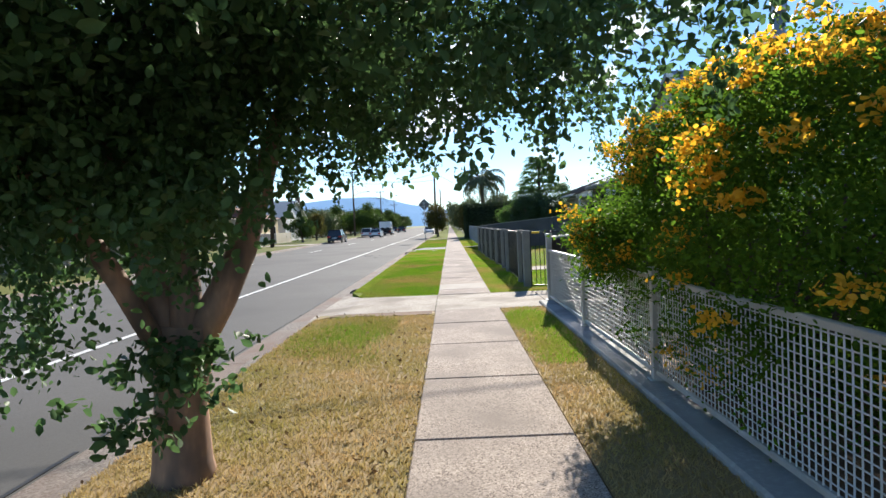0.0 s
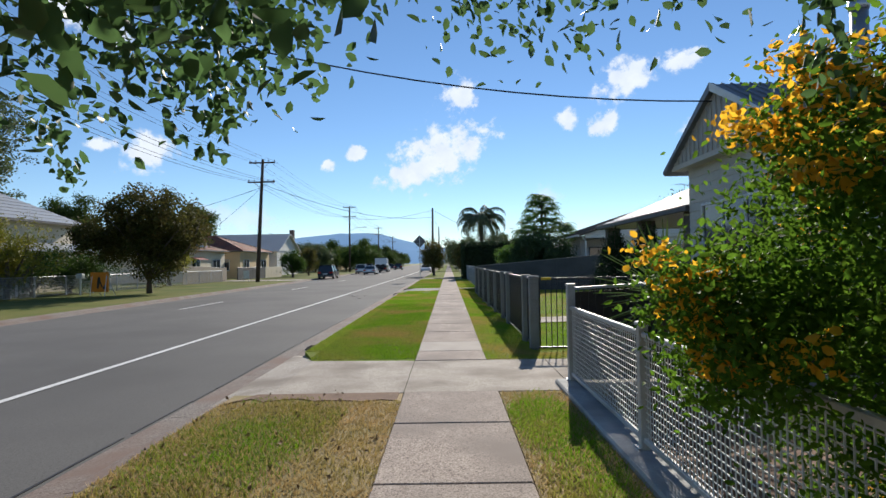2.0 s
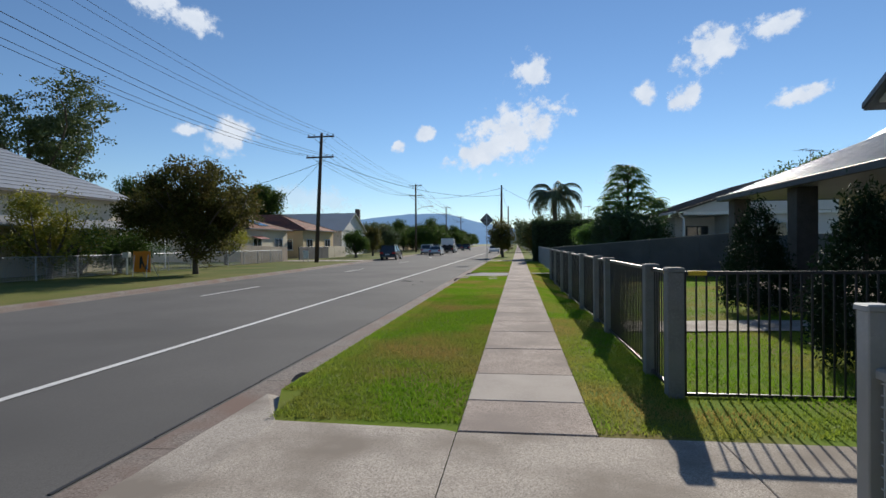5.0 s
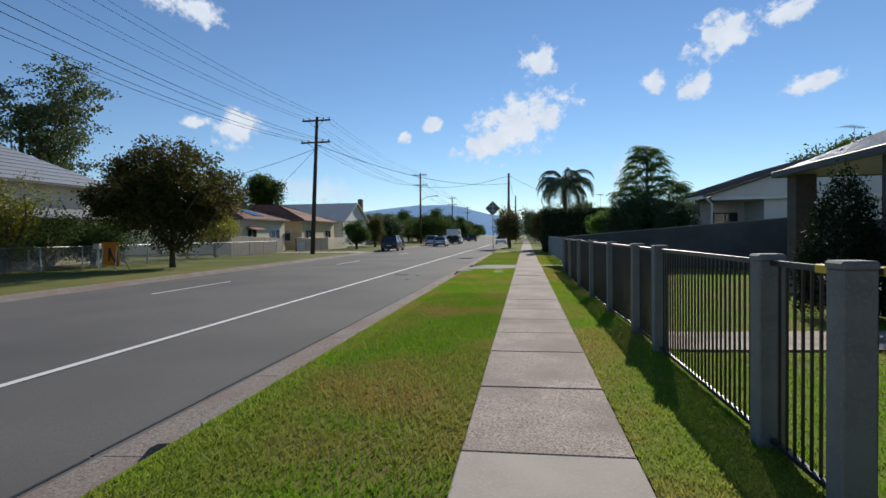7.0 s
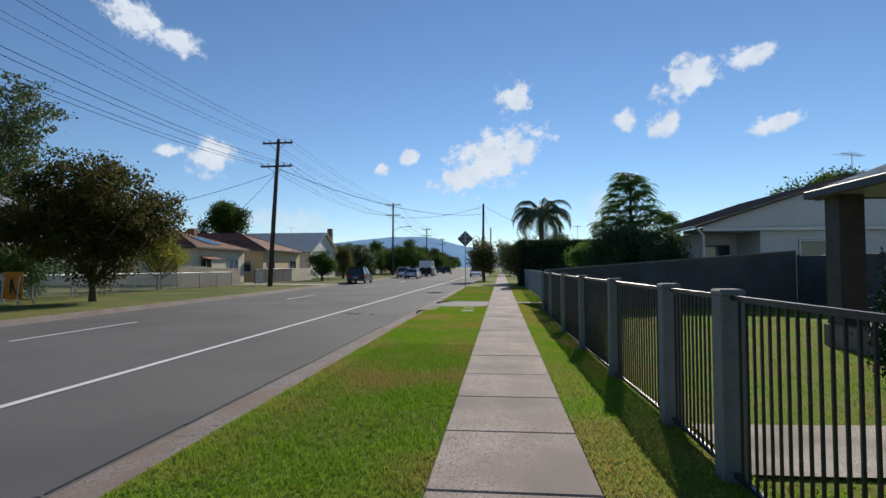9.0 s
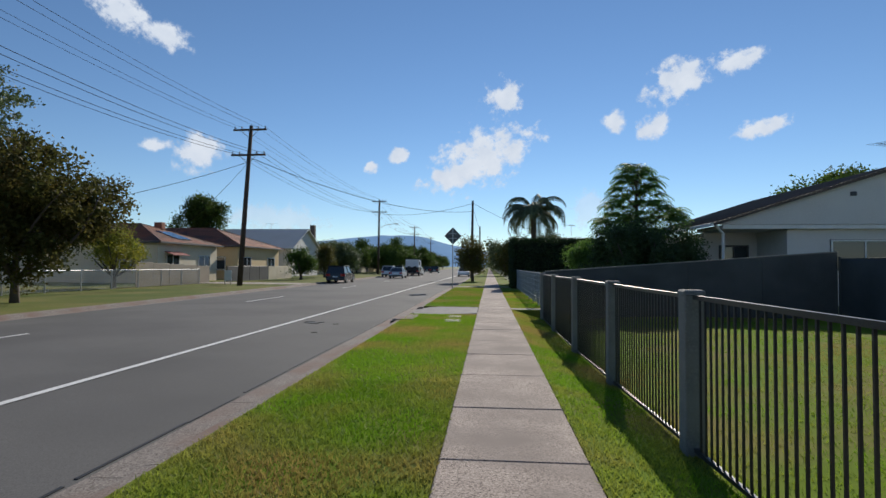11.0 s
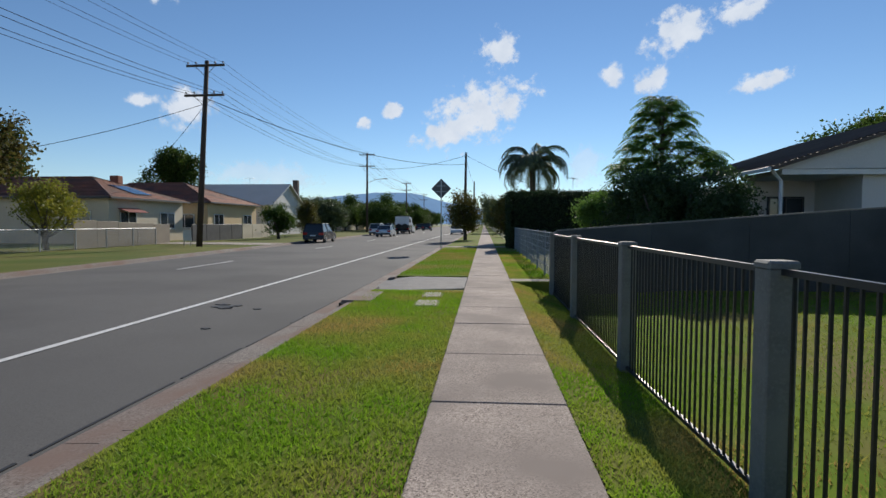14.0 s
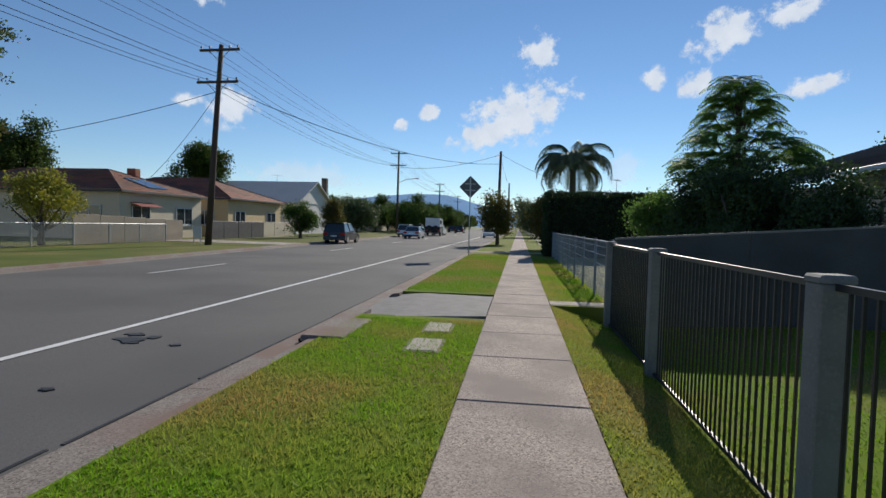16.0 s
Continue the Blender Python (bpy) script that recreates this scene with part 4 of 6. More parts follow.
for k in range(34):
    left = k % 2 == 0
    y = 118 + k * 8.2 + rng.uniform(-3, 3)
    x = (-21.5 - 0.03 * (y - 100) - rng.uniform(0, 9)) if left else (5 + rng.uniform(-1.5, 9))
    copy_thing(far if k % 3 else far2, pose(x, y, 0, 0, 0, rng.uniform(0, 360)) @ Matrix.Diagonal((1, 1, rng.uniform(0.95, 1.35), 1)))
for x, y in ((-36, 112), (-30, 118), (-46, 125), (-60, 110), (-75, 100), (-40, 140), (-26, 142), (-52, 60), (22, 92), (30, 80), (18, 120), (8, 96)):
    copy_thing(far if x < -30 else far2, pose(x, y, 0, 0, 0, 40 * x))

rng = np.random.default_rng(43)
for k in range(18):
    y = 150 + 11 * k
    copy_thing(far if k % 2 else far2, pose(-21.5 - 0.03 * (y - 100) + rng.uniform(-1, 3) if k % 2 else 4.2 + rng.uniform(-0.8, 1.5), y, 0, 0, 0, rng.uniform(0, 360)))
# hedge
rng = np.random.default_rng(41)
h = thing("clipped_hedge", "tall box-clipped dense green hedge", "hedge", (1.75, 56.0, 0))
# near-black filler box: the shade between the leaves is put into its colour
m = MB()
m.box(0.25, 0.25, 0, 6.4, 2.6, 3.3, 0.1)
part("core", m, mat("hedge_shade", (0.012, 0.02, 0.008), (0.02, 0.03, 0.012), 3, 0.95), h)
n = 9000
a = np.stack([rng.uniform(0, 6.6, n), rng.uniform(0, 2.9, n), rng.uniform(0.05, 3.58, n)], 1)
s = rng.integers(0, 4, n)
a[s == 0, 1] = rng.normal(0.08, 0.07, (s == 0).sum())
a[s == 1, 2] = rng.normal(3.5, 0.07, (s == 1).sum())
a[s == 2, 0] = rng.normal(0.08, 0.07, (s == 2).sum())
a[s == 3, 0] = rng.normal(6.55, 0.1, (s == 3).sum())
part("leaves", leaves("leaves", clumps(rng, a, 4, 0.06), 0.11, HEDGE, rng, 0.6, 0.1), HEDGE, h)

# palm
rng = np.random.default_rng(42)
p = thing("palm_tree", "queen palm with arching grey-green fronds", "palm tree", (4.6, 72, 0))
m = MB()
m.tube([(0, 0, -0.2), (0.05, 0, 2.5), (0, 0, 6.2), (0, 0, 7.0)], [0.34, 0.28, 0.27, 0.4], 10)
part("trunk", m, BARKD, p, smooth=True)
for k in range(38):
    a = k * 2.39996
    e0 = math.radians(rng.uniform(0, 80) - (20 if k % 3 == 0 else 0))
    L = rng.uniform(3.8, 4.9)
    spine = []
    pos = Vector((0, 0, 7.0))
    for i in range(12):
        e = e0 - 2.6 * (i / 11) ** 1.4
        spine.append(pos.copy())
        pos = pos + Vector((math.cos(a) * math.cos(e), math.sin(a) * math.cos(e), math.sin(e))) * L / 11
    m = MB()
    m.tube(spine, [0.03 * (1 - i / 13) for i in range(12)], 5)
    side = Vector((-math.sin(a), math.cos(a), 0))
    for i in range(1, 11):
        for j in range(4):
            c = spine[i].lerp(spine[min(i + 1, 11)], j / 4)
            ln = 0.85 * math.sin(math.pi * (0.12 + 0.8 * i / 11))
            fw = (spine[min(i + 1, 11)] - spine[i]).normalized() * 0.2
            for sg in (-1, 1):
                tipv = c + side * sg * ln * 0.75 + fw - Vector((0, 0, ln * 0.65))
                m.add([c - fw * 0.26, c + fw * 0.26, tipv], [(0, 1, 2)])
    part("frond", m, PALM, p)

# ---------- houses ----------


def hip_roof(m, x0, x1, y0, y1, z, rise, ridge="y", over=0.5, inset=None):
    x0, x1, y0, y1 = x0 - over, x1 + over, y0 - over, y1 + over
    if ridge == "y":
        i = (x1 - x0) / 2 if inset is None else inset
        a, b = ((x0 + x1) / 2, y0 + i, z + rise), ((x0 + x1) / 2, y1 - i, z + rise)
        m.add([(x0, y0, z), (x1, y0, z), (x1, y1, z), (x0, y1, z), a, b], [(0, 1, 4), (1, 2, 5, 4), (2, 3, 5), (3, 0, 4, 5), (3, 2, 1, 0)])
    else:
        i = (y1 - y0) / 2 if inset is None else inset
        a, b = (x0 + i, (y0 + y1) / 2, z + rise), (x1 - i, (y0 + y1) / 2, z + rise)
        m.add([(x0, y0, z), (x1, y0, z), (x1, y1, z), (x0, y1, z), a, b], [(0, 1, 5, 4), (1, 2, 5), (2, 3, 4, 5), (3, 0, 4), (3, 2, 1, 0)])
    return m


def ribs(m, p0, p1, q0, q1, n, w=0.03, h=0.03, lift=(0, 0, 1)):
    """n battens laid across the quad from edge p0-p1 to edge q0-q1."""
    p0, p1, q0, q1 = map(Vector, (p0, p1, q0, q1))
    u = (p1 - p0).normalized() * w / 2
    k = Vector(lift) * h
    for i in range(n + 1):
        a, b = p0.lerp(p1, i / n), q0.lerp(q1, i / n)
        m.add([a - u, a + u, b + u, b - u, a - u * 0.6 + k, a + u * 0.6 + k, b + u * 0.6 + k, b - u * 0.6 + k],
              [(0, 1, 5, 4), (1, 2, 6, 5), (2, 3, 7, 6), (3, 0, 4, 7), (4, 5, 6, 7)])
    return m


def window(parent, axis, at, a, b, z0, z1, out, frame_m=None, panes=2, blind=False):
    """A window standing proud of a wall: frame, sill and panes. axis x: it lies in the plane x = at, a..b along y; y the other way round."""
    frame_m = frame_m or WTRIM

    def bx(m, u0, v0, u1, v1, d0, d1):
        lo, hi = sorted((at + out * d0, at + out * d1))
        return m.box(lo, u0, v0, hi, u1, v1) if axis == "x" else m.box(u0, lo, v0, u1, hi, v1)
    w = part("window", bx(MB(), a - 0.02, z0 - 0.02, b + 0.02, z1 + 0.02, -0.05, 0.012), TRIM, parent)
    m = MB()
    t = 0.06
    for q in ((a, z0, b, z0 + t), (a, z1 - t, b, z1), (a, z0 + t, a + t, z1 - t), (b - t, z0 + t, b, z1 - t)):
        bx(m, *q, 0.0, 0.07)
    for k in range(1, panes):
        c = a + (b - a) * k / panes
        bx(m, c - 0.025, z0 + t, c + 0.025, z1 - t, 0.0, 0.06)
    part("frame", m, frame_m, w)
    for k in range(panes):
        c0, c1 = a + t + (b - a - 2 * t) * k / panes + 0.01, a + t + (b - a - 2 * t) * (k + 1) / panes - 0.01
        part("pane", bx(MB(), c0, z0 + t, c1, z1 - t, 0.02, 0.03), GLASS, w)
    part("sill", bx(MB(), a - 0.06, z0 - 0.08, b + 0.06, z0 - 0.02, 0.0, 0.13), frame_m, w)
    return w


# house with the ribbed gable, its porch and main roof
H = thing("gable_house", "grey-cream weatherboard house with ribbed street gable and tiled porch", "house")
m = MB()
m.box(6.75, 12.4, -0.1, 10.6, 16.75, 4.15)
wing = part("wall", m, BOARD, H)
m = MB()
for k in range(17):
    z = 0.5 + k * 0.215
    m = MB()
    m.add([(6.75, 12.4, z), (6.728, 12.4, z), (6.745, 12.4, z + 0.212), (6.75, 16.75, z), (6.728, 16.75, z), (6.745, 16.75, z + 0.212)],
          [(0, 1, 2), (5, 4, 3), (1, 4, 5, 2), (0, 3, 4, 1)])
    m.add([(6.72, 12.4, z), (6.72, 12.378, z), (6.72, 12.397, z + 0.212), (10.6, 12.4, z), (10.6, 12.378, z), (10.6, 12.397, z + 0.212)],
          [(0, 2, 1), (5, 3, 4), (1, 2, 5, 4), (0, 1, 4, 3)])
    part("weatherboard", m, BOARD, wing)
GA, GB, GC = (12.0, 4.0), (17.1, 4.0), (14.55, 5.55)
m = MB()
m.prism([(12.05, 4.1), (17.05, 4.1), (14.55, 5.45)], "x", 6.42, 6.6)
gab = part("gable", m, GABLE, H, "ribbed vertical gable cladding")
m = MB()
for k in range(1, 22):
    y = 12.05 + 5.0 * k / 22
    zt = 4.1 + 1.35 * (1 - abs(y - 14.55) / 2.5)
    part("batten", MB().box(6.395, y - 0.018, 4.1, 6.425, y + 0.018, max(4.14, zt - 0.03)), GABLE, gab)
m = MB()
m.box(6.42, 12.05, 3.98, 6.75, 17.05, 4.1)
part("soffit", m, BOARD, gab)
for s in (-1, 1):
    m = MB()
    y0 = 14.55 + s * 2.72
    m.add([(6.3, y0, 3.98), (11.5, y0, 3.98), (11.5, 14.55, 5.55), (6.3, 14.55, 5.55), (6.3, y0, 3.9), (11.5, y0, 3.9), (11.5, 14.55, 5.47), (6.3, 14.55, 5.47)],
          [(0, 1, 2, 3), (7, 6, 5, 4), (0, 3, 7, 4), (1, 0, 4, 5), (2, 1, 5, 6), (3, 2, 6, 7)])
    r = part("roof", m, TIN_B, H)
    m = MB()
    ribs(m, (6.35, y0, 3.985), (11.4, y0, 3.985), (6.35, 14.55, 5.555), (11.4, 14.55, 5.555), 24, 0.04, 0.03)
    part("roof_ribs", m, TIN_B, r)
    m = MB()
    m.add([(6.27, y0, 3.93), (6.3, y0, 3.93), (6.3, 14.55, 5.4), (6.27, 14.55, 5.4), (6.27, y0, 4.02), (6.3, y0, 4.02), (6.3, 14.55, 5.59), (6.27, 14.55, 5.59)],
          [(3, 2, 1, 0), (4, 5, 6, 7), (0, 1, 5, 4), (1, 2, 6, 5), (2, 3, 7, 6), (3, 0, 4, 7)])
    part("barge_board", m, WTRIM if s < 0 else TIN_B, r)
m = MB()
m.tube([(8.3, 12.75, 4.5), (8.3, 12.75, 6.35)], 0.15, 14)
fl_ = part("flue", m, STEEL, H, "tall steel flue with a cowl", True)
m = MB()
m.tube([(8.3, 12.75, 6.33), (8.3, 12.75, 6.4), (8.3, 12.75, 6.42), (8.3, 12.75, 6.62)], [0.16, 0.18, 0.18, 0.18], 14)
part("cowl", m, STEEL, fl_, "", True)
m = MB()
m.box(8.0, 12.4, 4.4, 8.6, 13.0, 4.85, 0.1)
part("flashing", m, TRIM, fl_)
w = window(H, "x", 6.73, 12.95, 15.95, 1.5, 3.0, -1, WTRIM, 3)
m = MB()
for k in range(22):
    m.box(6.712, 13.98, 1.6 + k * 0.06, 6.716, 14.92, 1.6 + k * 0.06 + 0.052)
part("blind", m, BLIND, w, "pale horizontal blind")
m = MB()
m.box(6.5, 12.85, 3.02, 6.75, 13.1, 3.25, 0.02)
part("awning_box", m, BOARD, H)
m = MB()
m.box(10.6, 12.5, -0.1, 17.5, 24.5, 4.1)
part("wall", m, BOARD, H)
part("main_roof", hip_roof(MB(), 10.4, 17.5, 12.5, 24.5, 4.1, 3.4), TIN_B, H)
m = MB()
m.box(6.75, -2, -0.1, 16, 12.38, 3.7)
part("wall", m, BOARD, H)
part("front_roof", hip_roof(MB(), 7.2, 16, -2, 11.6, 3.7, 1.0), TIN_B, H)
# porch
m = MB()
x0, x1, y0, y1, z = 6.75, 10.7, 16.8, 25.4, 3.06
m.add([(x0, y0, z), (x1, y0, z + 1.75), (x1, y1 - 3.6, z + 1.75), (x0, y1, z), (x1, y1, z), (x0, y0, z - 0.12), (x1, y0, z - 0.12), (x1, y1, z - 0.12), (x0, y1, z - 0.12)],
      [(0, 1, 2, 3), (3, 2, 4), (5, 8, 7, 6), (0, 3, 8, 5), (3, 4, 7, 8), (1, 0, 5, 6), (4, 2, 1, 6, 7)])
pr = part("porch_roof", m, TIN, H, "sunlit pale metal porch roof")
m = MB()
ribs(m, (x0, y0, z + 0.005), (x0, y1 - 0.3, z + 0.005), (x1, y0, z + 1.755), (x1, y1 - 3.9, z + 1.755), 42, 0.03, 0.025)
part("roof_ribs", m, TIN, pr)
m = MB()
m.box(x0 - 0.1, y0, z - 0.14, x0 + 0.02, y1 + 0.05, z + 0.02, 0.02)
m.box(x0, y1 - 0.02, z - 0.14, x1, y1 + 0.1, z + 0.02, 0.02)
part("gutter", m, TRIM, pr)
for cy in (25.0, 21.2, 17.4):
    m = MB()
    m.box(6.95, cy - 0.24, -0.1, 7.43, cy + 0.24, 2.95, 0.01)
    part("porch_pier", m, BRICK, H, "dark brick porch pier")
m = MB()
m.box(6.9, 16.8, -0.1, 10.6, 25.3, 0.35, 0.02)
part("porch_floor", m, CONC, H)
m = MB()
m.box(10.2, 16.8, 0.35, 10.62, 25.3, 3.0)
part("porch_wall", m, CREAM, H)
window(H, "x", 10.2, 18.2, 20.2, 1.2, 2.6, -1)
window(H, "x", 10.2, 22.2, 24.2, 1.2, 2.6, -1)
# antenna


def antenna(at, h, rz):
    t = thing("roof_antenna", "thin metal television antenna on a roof", "antenna", at, rz, group="roof antennas")
    m = MB()
    m.tube([(0, 0, -0.1), (0, 0, h)], 0.02, 6)
    part("mast", m, STEEL, t)
    m = MB()
    m.tube([(-0.9, 0, h - 0.05), (0.9, 0, h - 0.05)], 0.012, 5)
    part("boom", m, STEEL, t)
    for k in range(9):
        m = MB()
        x = -0.85 + k * 0.21
        m.tube([(x, -0.45 + 0.03 * k, h - 0.05), (x, 0.45 - 0.03 * k, h - 0.05)], 0.006, 4)
        part("element", m, STEEL, t)


# white house beyond the boundary fence
W = thing("white_house", "low white brick house with a dark tiled gable roof", "house")
m = MB()
m.box(12.6, 40.6, -0.1, 24.0, 52, 3.2)
wl = part("wall", m, WHITE, W)
m = MB()
for k in range(40):
    z = 0.05 + k * 0.076
    m.box(12.58, 40.592, z, 24, 40.6, z + 0.064)
tagged(part("brickwork", m, WHITE, wl), kind="stuff")
m = MB()
m.box(10.2, 43.2, -0.1, 12.7, 52, 3.2)
part("wall", m, WHITE, W)
window(W, "y", 43.2, 10.9, 12.2, 0.4, 2.6, -1, TRIM)
window(W, "y", 40.59, 14.3, 17.0, 1.4, 2.75, -1, WTRIM, 2)
m = MB()
m.prism([(9.7, 3.38), (10.2, 3.38), (23.9, 3.38), (24.4, 3.38), (17.0, 5.72)], "y", 40.25, 40.45)
part("gable", m, WHITE, W)
m = MB()
m.box(9.9, 40.3, 3.2, 24.2, 43.2, 3.37)
part("soffit", m, WTRIM, W)
for s, xa in ((-1, 9.4), (1, 24.6)):
    m = MB()
    m.add([(xa, 40.0, 3.42), (xa, 53, 3.42), (17.0, 53, 5.85), (17.0, 40.0, 5.85), (xa, 40.0, 3.3), (xa, 53, 3.3), (17.0, 53, 5.73), (17.0, 40.0, 5.73)],
          [(0, 1, 2, 3), (7, 6, 5, 4), (0, 3, 7, 4), (1, 0, 4, 5), (2, 1, 5, 6), (3, 2, 6, 7)])
    r = part("roof", m, TILE_D, W)
    m = MB()
    for k in range(40):
        t0 = k / 40
        m.tube([(xa + (17.0 - xa) * t0, 39.98, 3.45 + 2.43 * t0), (xa + (17.0 - xa) * t0, 52.9, 3.45 + 2.43 * t0)], 0.035, 5)
    tagged(part("tiling", m, TILE_D, r), kind="stuff")
m = MB()
m.tube([(9.95, 40.45, 0.0), (9.95, 40.45, 3.0), (9.6, 40.35, 3.35)], 0.06, 8)
part("downpipe", m, WTRIM, W)
m = MB()
m.box(9.3, 40.0, 3.3, 9.42, 53, 3.42, 0.01)
part("gutter", m, WTRIM, W)
m = MB()
m.box(14.9, 40.2, 4.55, 15.15, 40.3, 4.72, 0.02)
part("floodlight", m, TRIM, W)
antenna((17.6, 42.0, 5.75), 1.3, 30)
antenna((9.5, 80, 4.8), 1.6, 60)
hs = thing("distant_house", "low house with a dark tiled roof", "house")
m = MB()
m.box(6, 78, -0.1, 17, 90, 3.0)
part("wall", m, CREAM, hs)
part("roof", hip_roof(MB(), 6, 17, 78, 90, 3.0, 2.0), TILE_D, hs)


def bungalow(x0, x1, y0, y1, eave, rise, wm, rm, label, seed, ridge="y", solar=False, over=0.55, base=0.0):
    """Facing the street on its +x side and the camera on its -y side."""
    t = thing("bungalow", label, "house", group="houses across the street")
    m = MB()
    m.box(x0, y0, -0.1, x1, y1, eave)
    part("wall", m, wm, t)
    r = part("roof", hip_roof(MB(), x0, x1, y0, y1, eave, rise, ridge, over), rm, t)
    m = MB()
    m.box(x0 - over, y0 - over, eave - 0.14, x1 + over, y0 - over + 0.1, eave + 0.02)
    m.box(x1 + over - 0.1, y0 - over, eave - 0.14, x1 + over, y1 + over, eave + 0.02)
    part("gutter", m, TRIM, t)
    m = MB()
    xa, xb, ya, yb = x0 - over, x1 + over, y0 - over, y1 + over
    if ridge == "y":
        i = (xb - xa) / 2
        xm = (xa + xb) / 2
        for k in range(1, 14):
            f = k / 14
            m.tube([(xb - f * i, ya + f * i, eave + f * rise + 0.02), (xb - f * i, yb - f * i, eave + f * rise + 0.02)], 0.03, 4)
            m.tube([(xa + f * i, ya + f * i, eave + f * rise + 0.02), (xb - f * i, ya + f * i, eave + f * rise + 0.02)], 0.03, 4)
        m.tube([(xb, ya, eave), (xm, ya + i, eave + rise)], 0.08, 6)
        m.tube([(xa, ya, eave), (xm, ya + i, eave + rise)], 0.08, 6)
        m.tube([(xm, ya + i, eave + rise), (xm, yb - i, eave + rise)], 0.08, 6)
    else:
        i = (yb - ya) / 2
        ym = (ya + yb) / 2
        for k in range(1, 14):
            f = k / 14
            m.tube([(xb - f * i, ya + f * i, eave + f * rise + 0.02), (xb - f * i, yb - f * i, eave + f * rise + 0.02)], 0.03, 4)
            m.tube([(xa + f * i, ya + f * i, eave + f * rise + 0.02), (xb - f * i, ya + f * i, eave + f * rise + 0.02)], 0.03, 4)
        m.tube([(xb, ya, eave), (xb - i, ym, eave + rise)], 0.08, 6)
        m.tube([(xb, yb, eave), (xb - i, ym, eave + rise)], 0.08, 6)
        m.tube([(xa + i, ym, eave + rise), (xb - i, ym, eave + rise)], 0.08, 6)
    tagged(part("tiling", m, rm, r), kind="stuff")
    window(t, "x", x1, y0 + 1.2, y0 + 3.2, 1.1, 2.5, 1)
    window(t, "x", x1, y1 - 3.6, y1 - 1.4, 1.1, 2.5, 1)
    window(t, "y", y0, x1 - 3.4, x1 - 1.4, 1.1, 2.5, -1)
    return t


A_ = bungalow(-41, -28.3, 22, 43.5, 5.0, 4.0, CREAM, TIN, "large house with a grey corrugated hip roof", 1, over=0.7)
m = MB()
m.add([(-28.2, 21, 3.55), (-25.9, 21, 2.9), (-25.9, 45, 2.9), (-28.2, 45, 3.55), (-28.2, 21, 3.47), (-25.9, 21, 2.82), (-25.9, 45, 2.82), (-28.2, 45, 3.47)],
      [(0, 1, 2, 3), (7, 6, 5, 4), (0, 4, 5, 1), (1, 5, 6, 2), (2, 6, 7, 3), (3, 7, 4, 0)])
part("verandah_roof", m, TIN, A_)
for k in range(6):
    m = MB()
    m.box(-26.1, 21.5 + k * 4.6, 0, -26.0, 21.6 + k * 4.6, 2.9)
    part("verandah_post", m, WTRIM, A_)
B_ = bungalow(-46, -27.8, 60.5, 70.5, 3.55, 1.9, CREAM, TILE_R, "cream bungalow with terracotta tiled hip roof and red awning", 2, "x")
m = MB()
m.add([(-27.8, 61.5, 2.75), (-26.9, 61.5, 2.45), (-26.9, 64, 2.45), (-27.8, 64, 2.75), (-27.8, 61.5, 2.7), (-26.9, 61.5, 2.4), (-26.9, 64, 2.4), (-27.8, 64, 2.7)],
      [(0, 1, 2, 3), (7, 6, 5, 4), (0, 4, 5, 1), (1, 5, 6, 2), (2, 6, 7, 3), (3, 7, 4, 0)])
part("awning", m, mat("red_awning", (0.23, 0.06, 0.05), (0.18, 0.05, 0.045), 2, 0.7), B_)
m = MB()
for k in range(2):
    a, b = 64.2 + k * 1.2, 65.3 + k * 1.2
    m.add([(-28.2, a, 3.93), (-28.2, b, 3.93), (-30.4, b, 4.68), (-30.4, a, 4.68), (-28.2, a, 3.98), (-28.2, b, 3.98), (-30.4, b, 4.73), (-30.4, a, 4.73)],
          [(3, 2, 1, 0), (4, 5, 6, 7), (0, 1, 5, 4), (1, 2, 6, 5), (2, 3, 7, 6), (3, 0, 4, 7)])
part("solar_panel", m, SOLAR, B_)
m = MB()
m.box(-32.6, 67.3, 4.2, -31.8, 68.0, 5.75, 0.05)
part("chimney", m, TILE_R, B_)
C_ = bungalow(-45, -27.2, 74.0, 85.5, 3.7, 2.3, YELW, TILE_R, "yellow bungalow with terracotta tiled hip roof", 3, "x")
D_ = thing("bungalow", "white house with a pale metal gable roof", "house", group="houses across the street")
m = MB()
m.box(-40, 92, -0.1, -28, 104, 4.1)
part("wall", m, WHITE, D_)
m = MB()
m.prism([(91.6, 4.1), (104.4, 4.1), (98, 7.1)], "x", -28.3, -27.9)
part("gable", m, WHITE, D_)
for s in (-1, 1):
    m = MB()
    y0 = 98 + s * 6.9
    m.add([(-27.4, y0, 4.0), (-41, y0, 4.0), (-41, 98, 7.2), (-27.4, 98, 7.2), (-27.4, y0, 3.85), (-41, y0, 3.85), (-41, 98, 7.05), (-27.4, 98, 7.05)],
          [(0, 1, 2, 3), (7, 6, 5, 4), (0, 3, 7, 4), (1, 0, 4, 5), (2, 1, 5, 6), (3, 2, 6, 7)])
    part("roof", m, TIN_W, D_)
window(D_, "y", 92, -33, -30.5, 1.3, 2.9, -1)
window(D_, "x", -28, 94, 97, 1.3, 2.9, 1)
m = MB()
m.box(-30, 106, 5.0, -29.2, 106.8, 8.4, 0.05)
part("chimney", m, TILE_D, D_)
antenna((-33, 97, 6.2), 1.8, 0)
for k, (y, wm, rm) in enumerate(((112, CREAM, TIN_W), (128, WHITE, TILE_R), (146, CREAM, TILE_D), (166, YELW, TILE_R), (190, WHITE, TIN_W))):
    bungalow(-40, -30 - 0.03 * (y - 100), y, y + 11, 3.4, 2.2, wm, rm, "distant bungalow along the street", 10 + k)
